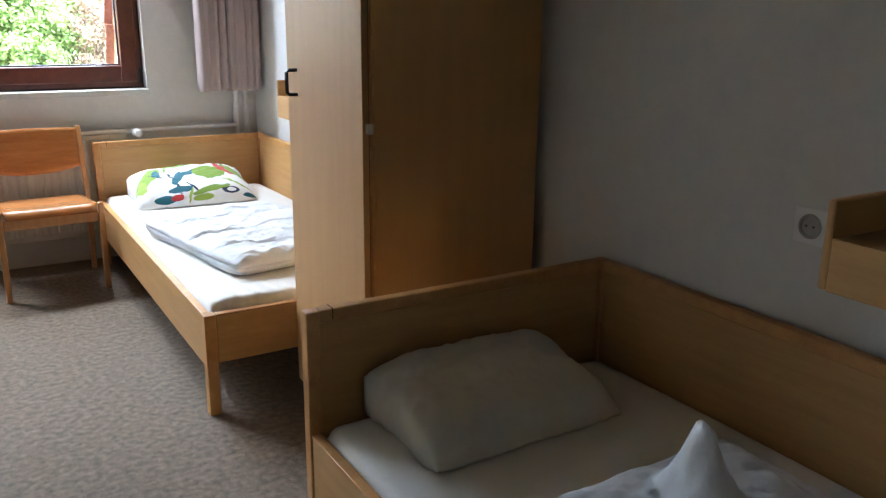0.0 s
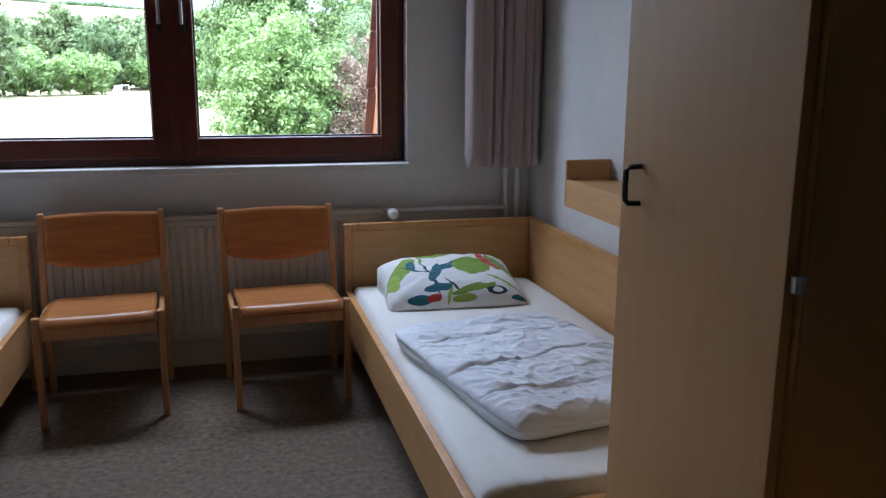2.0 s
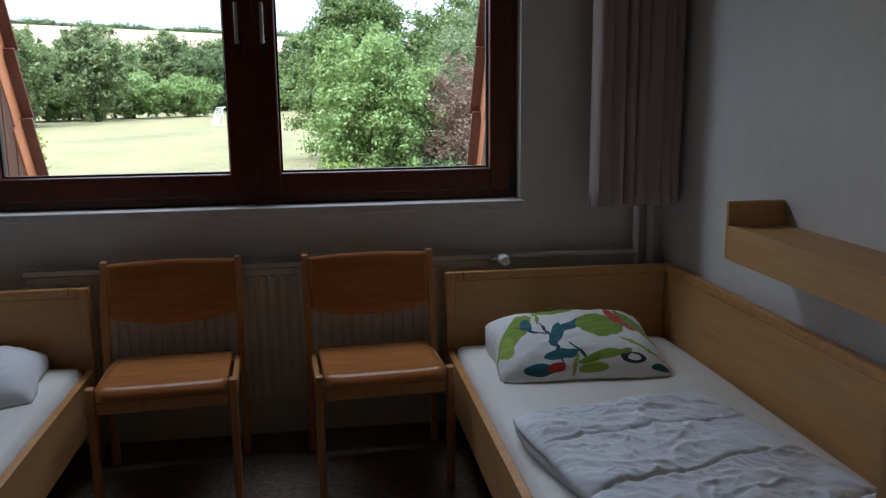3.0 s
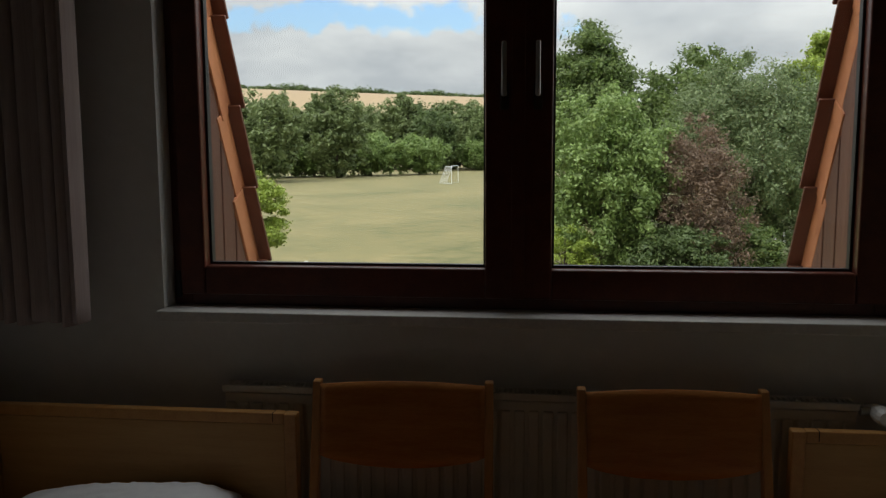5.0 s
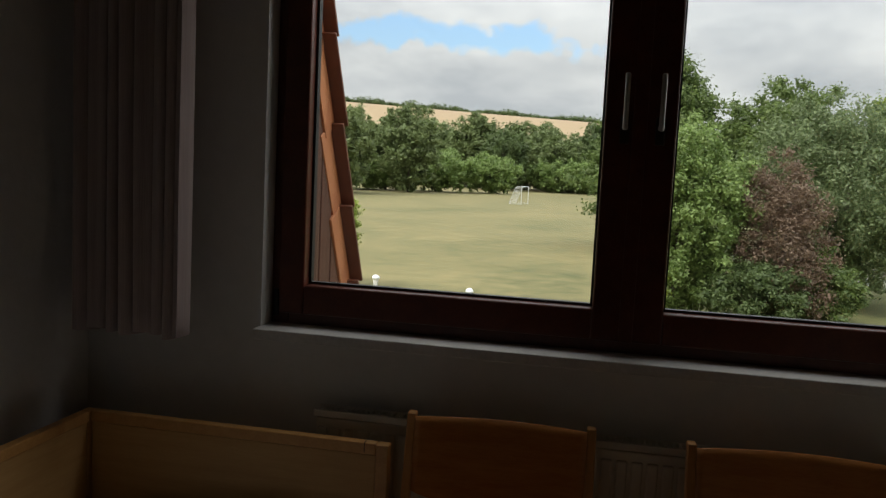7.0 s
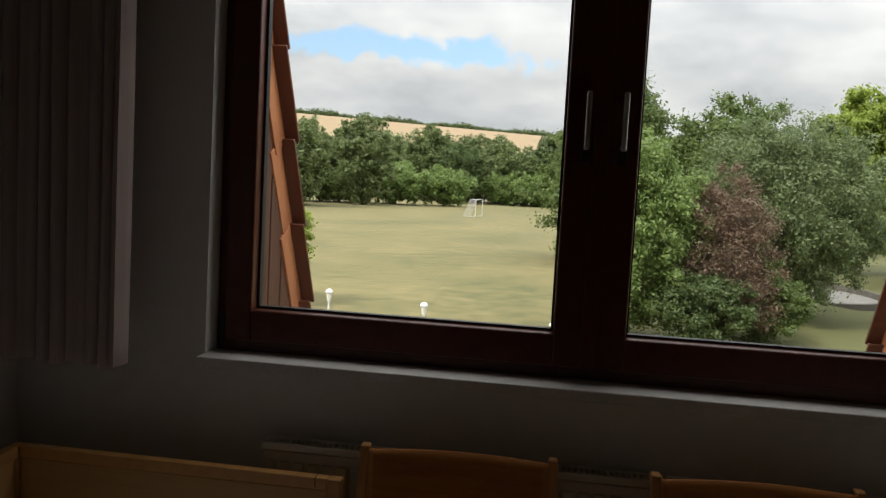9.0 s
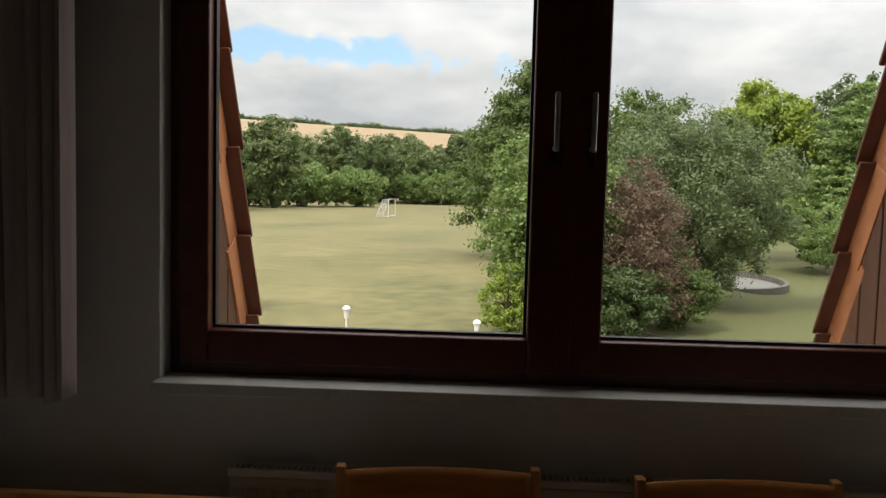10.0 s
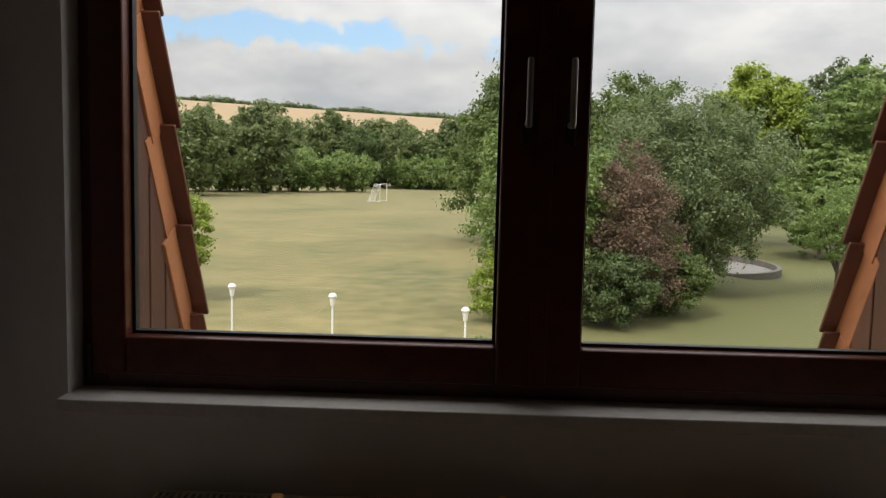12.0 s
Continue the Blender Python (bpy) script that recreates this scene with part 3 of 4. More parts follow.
bed(False, (0.85, 1.856, 0), "low beech bed with beige pillow standing behind the wardrobe")
bed(True, (-0.46, 4.797, 0), "low beech bed with white pillow along the opposite wall")


def loose(name, me, at, label, category, turn=0, group=""):
    ob = new(name, me)
    ob.location = at
    ob.rotation_euler = (0, 0, radians(turn))
    return tagged(ob, label, category, group)


TOPM = 0.392
loose("pillow", pillow_mesh(0.61, 0.43, 0.09, PRINT, 1.0, 0.075), (1.255, 4.25, TOPM), "white cotton pillow printed with green, teal and red leaves", "pillow", -3)
loose("pillow", pillow_mesh(0.56, 0.36, 0.082, BEIGE, 4.6, 0.085), (1.262, 1.472, TOPM), "plain beige cotton pillow on the bed in the shade", "pillow", 1)
loose("pillow", pillow_mesh(0.64, 0.44, 0.095, WHITE_PILLOW, 7.0, 0.015), (-0.85, 4.30, TOPM), "creased plain white cotton pillow", "pillow", 9)


def folded_quilt(at, turn, seed, label):
    """Two folds, the upper a little shorter than the lower."""
    q = thing("quilt", label, "quilt", at)
    q.rotation_euler = (0, 0, radians(turn))
    for name, w, l, h, dx, dy, dz, seams in (("lower_fold", 0.630, 0.900, 0.038, 0, 0, 0, ()), ("upper_fold", 0.645, 0.915, 0.044, 0.002, 0.004, 0.018, (0.20, 0.46, 0.74))):
        o = new(name, duvet_mesh(w, l, h, DUVET, seed + dz * 40, seams))
        o.parent, o.location = q, (dx, dy, dz)


folded_quilt((1.27, 3.475, TOPM + 0.004), 9.5, 2.0, "folded white cotton quilt with stitched seams")
folded_quilt((-0.90, 3.46, TOPM + 0.004), 3, 9.0, "folded white cotton quilt on the bed opposite")


def heap_mesh():
    """A crumpled quilt with one standing peak."""
    def fn(u, v, side):
        a, b = 2 * u - 1, 2 * v - 1
        f = max(0.0, (1 - abs(a) ** 6) * (1 - abs(b) ** 6)) ** 0.5
        x, y = a * 0.36, b * 0.42
        if side < 0:
            return (x, y, 0.002)
        peak = 0.17 * math.exp(-(((x - 0.08 - 0.15 * (0.3 - y) - 0.03) / (0.03 + 0.2 * max(0.0, 0.26 - y))) ** 2 + ((y - 0.27) / 0.055) ** 2))
        w = abs(noise.noise(Vector((x * 9, y * 9, 4)))) * 0.05 + abs(noise.noise(Vector((x * 24, y * 20, 8)))) * 0.022 + (1 - abs(noise.noise(Vector((x * 16 + y * 6, y * 26, 3))))) ** 6 * 0.014
        return (x, y, 0.012 + f * (0.015 + 0.6 * w) + peak * (0.85 + 4 * w))
    return cloth_grid(fn, 90, 90, "quilt", DUVET)


loose("quilt", heap_mesh(), (1.26, 0.84, TOPM + 0.004), "crumpled thin white quilt with a standing fold", "quilt", 0)


def wardrobe():
    w = thing("wardrobe", "tall beech-veneered wardrobe with black handle beside the bed", "wardrobe", (0, 0, 0))
    x0, x1, y0, y1, h = 1.192, 1.745, 2.15, 2.712, 2.12
    part("side_panel", boxed(x0, x1, y0, y0 + 0.02, 0, h, 0.002), VENEER, w)
    part("side_panel", boxed(x0, x1, y1 - 0.02, y1, 0, h, 0.002), VENEER, w)
    part("side_edging", boxed(x0 - 0.006, x0 - 0.0005, y0, y0 + 0.02, 0, h, 0.001), EDGING, w, "solid beech edging strip")
    part("side_edging", boxed(x0 - 0.006, x0 - 0.0005, y1 - 0.02, y1, 0, h, 0.001), EDGING, w, "solid beech edging strip")
    part("back_panel", boxed(x1 - 0.012, x1 - 0.002, y0 + 0.021, y1 - 0.021, 0.1, h - 0.021), VENEER, w)
    part("top_panel", boxed(x0, x1, y0 + 0.021, y1 - 0.021, h - 0.02, h, 0.002), VENEER, w)
    part("bottom_panel", boxed(x0, x1 - 0.013, y0 + 0.021, y1 - 0.021, 0.1, 0.12), VENEER, w)
    part("plinth", boxed(x0 + 0.004, x0 + 0.02, y0 + 0.021, y1 - 0.021, 0.0, 0.098), VENEER, w)
    # Strip added in near-black to give the door gap its shade.
    part("gap_shade_strip", boxed(x0 + 0.001, x0 + 0.01, y0 + 0.021, y0 + 0.05, 0.122, h - 0.022), DARK_GAP, w, "near-black strip added as the shade in the door gap")
    door = part("door", boxed(x0 - 0.030, x0 - 0.010, y0 + 0.012, y1 - 0.001, 0.085, h - 0.006, 0.002), VENEER, w)
    bm = bmesh.new()
    fx = x0 - 0.030
    tube(bm, [(fx + 0.002, 2.63, 1.083), (fx - 0.026, 2.63, 1.084), (fx - 0.033, 2.63, 1.091), (fx - 0.034, 2.63, 1.12), (fx - 0.033, 2.63, 1.151), (fx - 0.026, 2.63, 1.158), (fx + 0.002, 2.63, 1.159)], 0.0058, 10)
    part("handle", bm, BLACK_PLASTIC, door, "black plastic bow handle", True)
    for z in (0.35, 1.03, 1.75):
        bm = bmesh.new()
        box(bm, x0 - 0.022, x0 - 0.004, y0 - 0.003, y0 + 0.011, z - 0.013, z + 0.013, 0.001)
        tube(bm, [(x0 - 0.013, y0 - 0.001, z - 0.014), (x0 - 0.013, y0 - 0.001, z + 0.014)], 0.004, 8)
        part("hinge", bm, STEEL, door, "small steel hinge")


wardrobe()


def wall_shelf(at):
    """A shallow box shelf with one raised end; local origin at the wall, under the raised end."""
    s = thing("wall_shelf", "small beech box shelf with raised end fixed to wall", "shelf", at, "bedside shelves")
    part("end_panel", boxed(-0.187, 0, -0.018, 0, 0, 0.178, 0.006), VENEER, s)
    part("end_panel", boxed(-0.187, 0, -0.90, -0.882, 0, 0.178, 0.006), VENEER, s)
    part("board", boxed(-0.168, 0, -0.881, -0.019, 0.085, 0.103, 0.001), VENEER_Y, s)
    part("front_panel", boxed(-0.187, -0.169, -0.881, -0.019, 0.0, 0.105, 0.002), VENEER_Y, s, "deep front panel with a light edge")
    return s


shelf = wall_shelf((WX1, 4.04, 0.842))
copy_thing(shelf, pose(WX1, 1.072, 0.826))


def socket():
    s = thing("wall_socket", "white round wall socket in a square frame", "socket", (WX1, 1.222, 0.895))
    part("frame", boxed(-0.010, 0, -0.042, 0.040, -0.040, 0.040, 0.003), WHITE_PLASTIC, s)
    bm = bmesh.new()
    n = 24
    o = [[bm.verts.new((x, r * math.cos(2 * math.pi * k / n), r * math.sin(2 * math.pi * k / n))) for k in range(n)] for x, r in ((-0.0102, 0.028), (-0.0135, 0.027), (-0.0135, 0.022), (-0.0104, 0.020))]
    for a, b in zip(o, o[1:]):
        for k in range(n):
            bm.faces.new((a[k], a[(k + 1) % n], b[(k + 1) % n], b[k]))
    bm.faces.new(o[-1])
    # The cup is barely hollow; its shade is put into the grey.
    cup = part("cup", bm, CUP_SHADE_GREY, s, "shallow socket cup, the recess's shade given as grey colour")
    # Two raised black discs give the holes' inner shade as colour.
    bm = bmesh.new()
    for y in (-0.009, 0.009):
        tube(bm, [(-0.0103, y, 0), (-0.0112, y, 0)], 0.0028, 8)
    part("contact_hole", bm, BLACK_PLASTIC, cup, "black discs for the shade inside the contact holes")


socket()


def chair(at, turn=0):
    """A stacking chair: square beech legs, curved plywood seat and backrest. Origin on the floor, centred, back towards +y."""
    c = thing("chair", "lacquered beech stacking chair with curved plywood seat", "chair", at, "chairs at the window")
    c.rotation_euler = (0, 0, radians(turn))
    hw = 0.222
    for sx in (-1, 1):
        x = sx * hw
        bm = bmesh.new()
        box(bm, x - 0.013, x + 0.013, -0.245, -0.210, 0, 0.437, 0.005)
        part("front_leg", bm, CHAIR_WOOD, c)
        bm = bmesh.new()
        xb = sx * 0.238
        prof = [(0.165, 0.0), (0.150, 0.25), (0.155, 0.43), (0.200, 0.62), (0.235, 0.757)]
        rows = []
        for y, z in prof:
            d = 0.019 if z < 0.5 else 0.014
            rows.append([bm.verts.new(v) for v in ((xb - 0.012, y - d, z), (xb + 0.012, y - d, z), (xb + 0.012, y + d, z), (xb - 0.012, y + d, z))])
        for a, b in zip(rows, rows[1:]):
            for k in range(4):
                bm.faces.new((a[k], a[(k + 1) % 4], b[(k + 1) % 4], b[k]))
        bm.faces.new(rows[0][::-1])
        bm.faces.new(rows[-1])
        bmesh.ops.bevel(bm, geom=list(bm.edges), offset=0.003, segments=1, affect="EDGES")
        part("back_leg", bm, CHAIR_WOOD, c)
        part("side_rail", boxed(x - 0.010, x + 0.010, -0.209, 0.16, 0.345, 0.395, 0.004), CHAIR_WOOD, c)
    part("front_rail", boxed(-hw + 0.014, hw - 0.014, -0.235, -0.215, 0.345, 0.395, 0.004), CHAIR_WOOD, c)
    part("back_rail", boxed(-hw - 0.003, hw + 0.003, 0.137, 0.157, 0.335, 0.375, 0.004), CHAIR_WOOD, c)

    def seat(u, v, side):
        a = 2 * u - 1
        y = -0.262 + 0.44 * v
        hwid = 0.205 if v > 0.06 else 0.200
        drop = 0.030 * max(0, (0.09 - v) / 0.09) ** 2
        z = 0.432 - drop - 0.014 * math.sin(math.pi * min(1, v * 1.1)) * (1 - 0.6 * a * a) - 0.030 * v * v
        return (a * hwid, y, z + (0.0055 if side > 0 else -0.0055))
    ob = new("seat", cloth_grid(seat, 16, 28, "seat", CHAIR_PLY))
    ob.parent = c

    def back(u, v, side):
        a = 2 * u - 1
        bow = 0.013 * (1 - a * a)
        low = 0.560 - 0.036 * (1 - a * a) ** 0.8
        high = 0.748 + 0.007 * (1 - a * a)
        z = low + (high - low) * v
        y = 0.182 + 0.040 * (z - 0.56) / 0.19 * 0.9 + bow
        return (a * 0.227, y + (-0.0045 if side > 0 else 0.0045), z)
    ob = new("backrest", cloth_grid(back, 24, 10, "backrest", CHAIR_PLY))
    ob.parent = c
    return c


first = chair((0.566, 4.578, 0), 3)
copy_thing(first, pose(-0.158, 4.585, 0, 0, 0, 3))


def curtain(x0, x1, seed, label):
    """A hanging cloth with deep uneven folds, hemmed at the foot."""
    c = thing("curtain", label, "curtain", (0, 0, 0), "curtains at the window")
    n, rows, span = 150, 26, x1 - x0
    verts, faces = [], []
    rnd = random.Random(seed)
    phase = [rnd.uniform(0, 6.28) for _ in range(3)]
    for back in (0, 1):
        for j in range(rows + 1):
            z = 0.918 + (TOP - 0.918) * j / rows
            for i in range(n + 1):
                u = i / n
                k = 2 * math.pi * (8.0 * u + 0.35 * math.sin(4.1 * u + phase[0]))
                y = 4.755 + 0.046 * math.sin(k + phase[1]) + 0.012 * math.sin(2.3 * k + phase[2]) + 0.006 * noise.noise(Vector((u * 5, z * 1.5, seed)))
                x = x0 + span * u + 0.022 * math.cos(k + phase[1]) + 0.004 * (z - 0.93) * math.sin(9 * u)
                zz = z + (0.006 * math.sin(k * 0.7) if j == 0 else 0)
                verts.append((min(x, WX1 - 0.01) if x0 > 0 else x, y + 0.0025 * back, zz))
    w, half = n + 1, (n + 1) * (rows + 1)
    for s in (0, 1):
        for j in range(rows):
            for i in range(n):
                a = s * half + j * w + i
                faces.append((a, a + 1, a + w + 1, a + w) if s == 0 else (a + w, a + w + 1, a + 1, a))
    for i in range(n):
        faces.append((i + 1, i, i + half, i + 1 + half))
    for j in range(rows):
        for e in (0, n):
            a = j * w + e
            faces.append((a, a + w, a + w + half, a + half))
    me = bpy.data.meshes.new("drape")
    me.from_pydata(verts, [], faces)
    me.materials.append(CURTAIN)
    me.polygons.foreach_set("use_smooth", [True] * len(me.polygons))
    ob = new("drape", me)
    ob.parent = c


curtain(1.42, 1.765, 3, "mauve-beige curtain in deep folds beside the window")
curtain(-1.37, -1.05, 8, "mauve-beige curtain drawn back beside the window")


# ---- the roof outside the window ----
def roof_y(z):
    return 5.64 - 0.42 * (z - 1.22)


roof = thing("roof", "steep red clay tile roof cut open round the window", "roof", kind="structure")
ang = math.atan(0.42)
for side, xin in ((-1, -0.922), (1, 1.165)):
    # boarded cheek
    for i in range(5):
        y0 = 5.10 + i * 0.118
        zt = min(2.45, 1.22 + (5.60 - y0) / 0.42)
        a, b = sorted((xin, xin + side * 0.02))
        part("cheek_board", boxed(a, b, y0 + 0.004, y0 + 0.112, 0.45, zt, 0.004), BOARD, roof, "brown stained vertical board")
    a, b = sorted((xin + side * 0.021, xin + side * 0.03))
    bm = bmesh.new()
    pts = [(5.06, 0.45), (roof_y(0.45) - 0.04, 0.45), (roof_y(2.4) - 0.04, 2.4), (5.06, 2.4)]
    lo, hi = [[bm.verts.new((x, y, z)) for y, z in pts] for x in (a, b)]
    bm.faces.new(lo), bm.faces.new(hi)
    for k in range(4):
        bm.faces.new((lo[k], lo[(k + 1) % 4], hi[(k + 1) % 4], hi[k]))
    part("cheek_backing", bm, BOARD, roof)
    # roof slab behind the verge
    a, b = sorted((xin + side * 0.06, xin + side * 4))
    bm = bmesh.new()
    pts = [(roof_y(-0.3) - 0.10, -0.3), (roof_y(-0.3), -0.3), (roof_y(3.2), 3.2), (roof_y(3.2) - 0.10, 3.2)]
    lo, hi = [[bm.verts.new((x, y, z)) for y, z in pts] for x in (a, b)]
    bm.faces.new(lo), bm.faces.new(hi)
    for k in range(4):
        bm.faces.new((lo[k], lo[(k + 1) % 4], hi[(k + 1) % 4], hi[k]))
    part("roof_slab", bm, TERRACOTTA, roof)
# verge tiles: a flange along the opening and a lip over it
for side, xin in ((-1, -0.922), (1, 1.165)):
    bm = bmesh.new()
    a, b = sorted((xin - side * 0.005, xin + side * 0.010))
    box(bm, a, b, -0.10, 0.0, 0.0, 0.345, 0.003)
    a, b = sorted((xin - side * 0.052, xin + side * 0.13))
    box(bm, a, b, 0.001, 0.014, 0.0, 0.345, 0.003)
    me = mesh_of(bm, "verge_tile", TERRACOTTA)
    # The lip takes the second slot, with its shade painted in.
    me.materials.append(LIP_SHADE)
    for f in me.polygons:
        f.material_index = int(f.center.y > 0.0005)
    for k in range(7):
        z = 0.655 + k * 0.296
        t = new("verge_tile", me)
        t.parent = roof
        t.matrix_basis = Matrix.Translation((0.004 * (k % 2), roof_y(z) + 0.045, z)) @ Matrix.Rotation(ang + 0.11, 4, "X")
solid("facade", boxed(-5, 6, OUT - 0.001, OUT + 0.15, GROUND, 0.40), RENDER_WALL, "pale rendered wall below the roof", "wall", "structure")
solid("outer_roof", boxed(-4.9, 5.2, -3.0, 5.0, 2.71, 2.85), TERRACOTTA, "red clay tile roof over the room", "roof", "structure")


# ---- the land outside ----
def land(x, y):
    """Height of the ground: level near the house, then a broad slope, then a far ridge."""
    def ease(v, a, b):
        v = np.clip((v - a) / (b - a), 0, 1)
        return v * v * (3 - 2 * v)
    crest = np.clip(46 - 0.05 * x, 8, 75)
    hill = crest * ease(y, 220, 720) * (1 - 0.5 * ease(y, 730, 1100))
    ridge = 122 * np.exp(-((x + 60) / 650) ** 2) * ease(y, 1500, 2500)
    mound = 0.6 * np.exp(-((x - 8.2) / 2.4) ** 2 - ((y - 35.6) / 1.7) ** 2)
    return GROUND + hill + ridge + mound + 0.05 * np.sin(x * 0.3) * np.sin(y * 0.23) * (y > 15)


def make_ground():
    gx = np.sinh(np.linspace(-6.2, 6.2, 161)) * 12
    gy = np.concatenate([np.linspace(-3000, -60, 12), np.linspace(-40, 130, 86), np.linspace(135, 800, 100), np.linspace(830, 4200, 60)])
    X, Y = np.meshgrid(gx, gy)
    Z = land(X, Y)
    verts = np.stack([X, Y, Z], -1).reshape(-1, 3)
    w, h = len(gx), len(gy)
    a = (np.arange(h - 1)[:, None] * w + np.arange(w - 1)[None]).reshape(-1)
    faces = np.stack([a, a + 1, a + w + 1, a + w], 1)
    me = bpy.data.meshes.new("ground")
    me.from_pydata(verts.tolist(), [], faces.tolist())
    me.materials.append(GRASS)
    me.polygons.foreach_set("use_smooth", [True] * len(me.polygons))
    tagged(new("ground", me), "dry mown meadow with ripe grain on the hill behind", "ground", kind="structure")


make_ground()


def leaves(rng, centres, radii, count, size, flat=0.6):
    """Leaf blades scattered round clump centres: a folded diamond each."""
    pick = rng.integers(0, len(centres), count)
    d = rng.normal(size=(count, 3))
    d /= np.linalg.norm(d, axis=1, keepdims=True)
    r = radii[pick][:, None] * rng.uniform(0.02, 1.0, (count, 1)) ** 0.5 * rng.uniform(0.5, 1.4, (count, 1))
    p = centres[pick] + d * r * np.array([1, 1, flat])
    n = d * 0.7 + rng.normal(scale=0.55, size=(count, 3)) + np.array([0, 0, 0.35])
    n /= np.linalg.norm(n, axis=1, keepdims=True)
    t = np.cross(n, rng.normal(size=(count, 3)))
    t /= np.linalg.norm(t, axis=1, keepdims=True)
    b = np.cross(n, t)
    s = size * rng.uniform(0.6, 1.3, (count, 1))
    v = np.stack([p - t * s, p + b * s * 0.48 + n * s * 0.1, p + t * s, p - b * s * 0.48 + n * s * 0.1], 1).reshape(-1, 3)
    return v


def leaf_mesh(v, mat):
    n = len(v) // 4
    me = bpy.data.meshes.new("crown")
    me.vertices.add(len(v))
    me.vertices.foreach_set("co", v.astype(np.float32).ravel())
    me.loops.add(len(v))
    me.loops.foreach_set("vertex_index", np.arange(len(v), dtype=np.int32))
    me.polygons.add(n)
    me.polygons.foreach_set("loop_start", np.arange(0, len(v), 4, dtype=np.int32))
    me.update(calc_edges=True)
    me.materials.append(mat)
    return me


def tree(name, at, height, radius, low, mat, count, size, seed, label, clumps=60, clump=0.3, trunk=0.0, flat=0.6, taper=0.0, group=""):
    """A tree or bush: tapered trunk with limbs into a crown of leaf clumps. low: the crown's foot; taper: narrowing to the top."""
    rng = np.random.default_rng(seed)
    clumps, clump = round(clumps * 2.2), clump * 0.76
    t = thing(name, label, "bush" if name == "bush" else "tree", (at[0], at[1], at[2] if len(at) > 2 else GROUND), group)
    d = rng.normal(size=(clumps, 3))
    d /= np.linalg.norm(d, axis=1, keepdims=True)
    r = rng.uniform(0.12, 1.0, (clumps, 1)) ** 0.45
    mid, half = (height + low) / 2, (height - low) / 2
    c = d * r * np.array([radius, radius, half])
    if taper:
        c[:, :2] *= (1 - taper * (c[:, 2:3] / half * 0.5 + 0.5))
    c *= rng.uniform(0.78, 1.10, (clumps, 1))
    c[:, 2] += mid
    c[:, 2] = np.maximum(c[:, 2], low * 0.6 + 0.1)
    rad = radius * clump * rng.uniform(0.6, 1.3, clumps)
    v = leaves(rng, c, rad, count, size, flat)
    v[:, 2] = np.maximum(v[:, 2], 0.02)
    ob = new("crown", leaf_mesh(v, mat))
    ob.parent = t
    bm = bmesh.new()
    tr = trunk or max(0.05, height * 0.016)
    lean = rng.normal(scale=0.03, size=2) * height
    stem = [(0, 0, -0.1), (lean[0] * 0.2, lean[1] * 0.2, height * 0.2), (lean[0] * 0.6, lean[1] * 0.6, height * 0.5), (lean[0], lean[1], height * 0.85)]
    tube(bm, stem, [tr * 1.25, tr, tr * 0.65, tr * 0.15], 9)
    for k in range(min(12, clumps)):
        z = height * rng.uniform(0.12, 0.6)
        e = c[k]
        f = z / height
        tube(bm, [(lean[0] * f, lean[1] * f, z * 0.85), (e[0] * 0.5, e[1] * 0.5, z * 0.5 + e[2] * 0.5 + 0.05 * height), tuple(e)], [tr * 0.45, tr * 0.28, tr * 0.06], 6)
    part("trunk", bm, BARK, t)
    return t


tree("bush", (2.0, 26.4), 5.9, 1.9, 0.0, LEAF_LIGHT, 57600, 0.063, 11, "light green shrub at the edge of the meadow", 170, 0.22, flat=1.0)
tree("tree", (7.6, 32.0), 7.1, 3.35, 0.5, LEAF_WILLOW, 96000, 0.063, 12, "dense grey-green willow with a rounded crown", 320, 0.17, flat=1.0)
tree("bush", (4.6, 26.2), 5.0, 1.75, 0.0, LEAF_RED, 30000, 0.044, 13, "red-brown leaved shrub before the willow", 130, 0.22, flat=1.0, taper=0.4)
tree("bush", (3.9, 25.2), 2.0, 1.3, 0.0, LEAF_DARK, 25600, 0.052, 14, "dark green shrub below the red-brown one", 60, 0.28)
tree("bush", (5.9, 27.4), 2.3, 1.5, 0.0, LEAF_GREEN, 25600, 0.052, 24, "green shrub growing among its neighbours", 60, 0.28)
tree("tree", (2.9, 50.0), 11.2, 7.0, 0.4, LEAF_GREEN, 70000, 0.111, 15, "broad tree with layered hanging branches", 190, 0.17, flat=0.4, taper=0.85)
tree("tree", (8.2, 46.0), 9.3, 4.0, 1.0, LEAF_GREEN, 38400, 0.111, 25, "green tree rising behind the shrubs", 140, 0.2, flat=0.8)
tree("tree", (17.3, 54.0), 11.2, 3.3, 1.5, LEAF_CHESTNUT, 64000, 0.141, 16, "tall chestnut with bright yellow-green leaves", 230, 0.2, flat=0.8)
tree("tree", (22.8, 50.0), 10.6, 4.6, 0.6, LEAF_LIGHT, 57600, 0.126, 17, "large light green tree with layered branches", 220, 0.16, flat=0.35)
tree("tree", (17.8, 45.0), 5.6, 2.6, 0.4, LEAF_LIGHT, 32000, 0.104, 27, "light green young tree at the meadow's edge", 160, 0.18, flat=0.4)
tree("tree", (28.5, 78.0), 12.4, 5.0, 1.5, LEAF_DARK, 32000, 0.222, 18, "dark tall tree behind the lighter ones", 200, 0.19, flat=0.9)
tree("tree", (36.0, 84.0), 15.6, 5.5, 1.5, LEAF_DARK, 32000, 0.222, 19, "dark tall tree behind the lighter ones", 200, 0.19, flat=0.9)
tree("tree", (45.0, 86.0), 17.0, 6.0, 1.5, LEAF_DARK, 32000, 0.222, 28, "dark tall tree behind the lighter ones", 200, 0.19, flat=0.9)
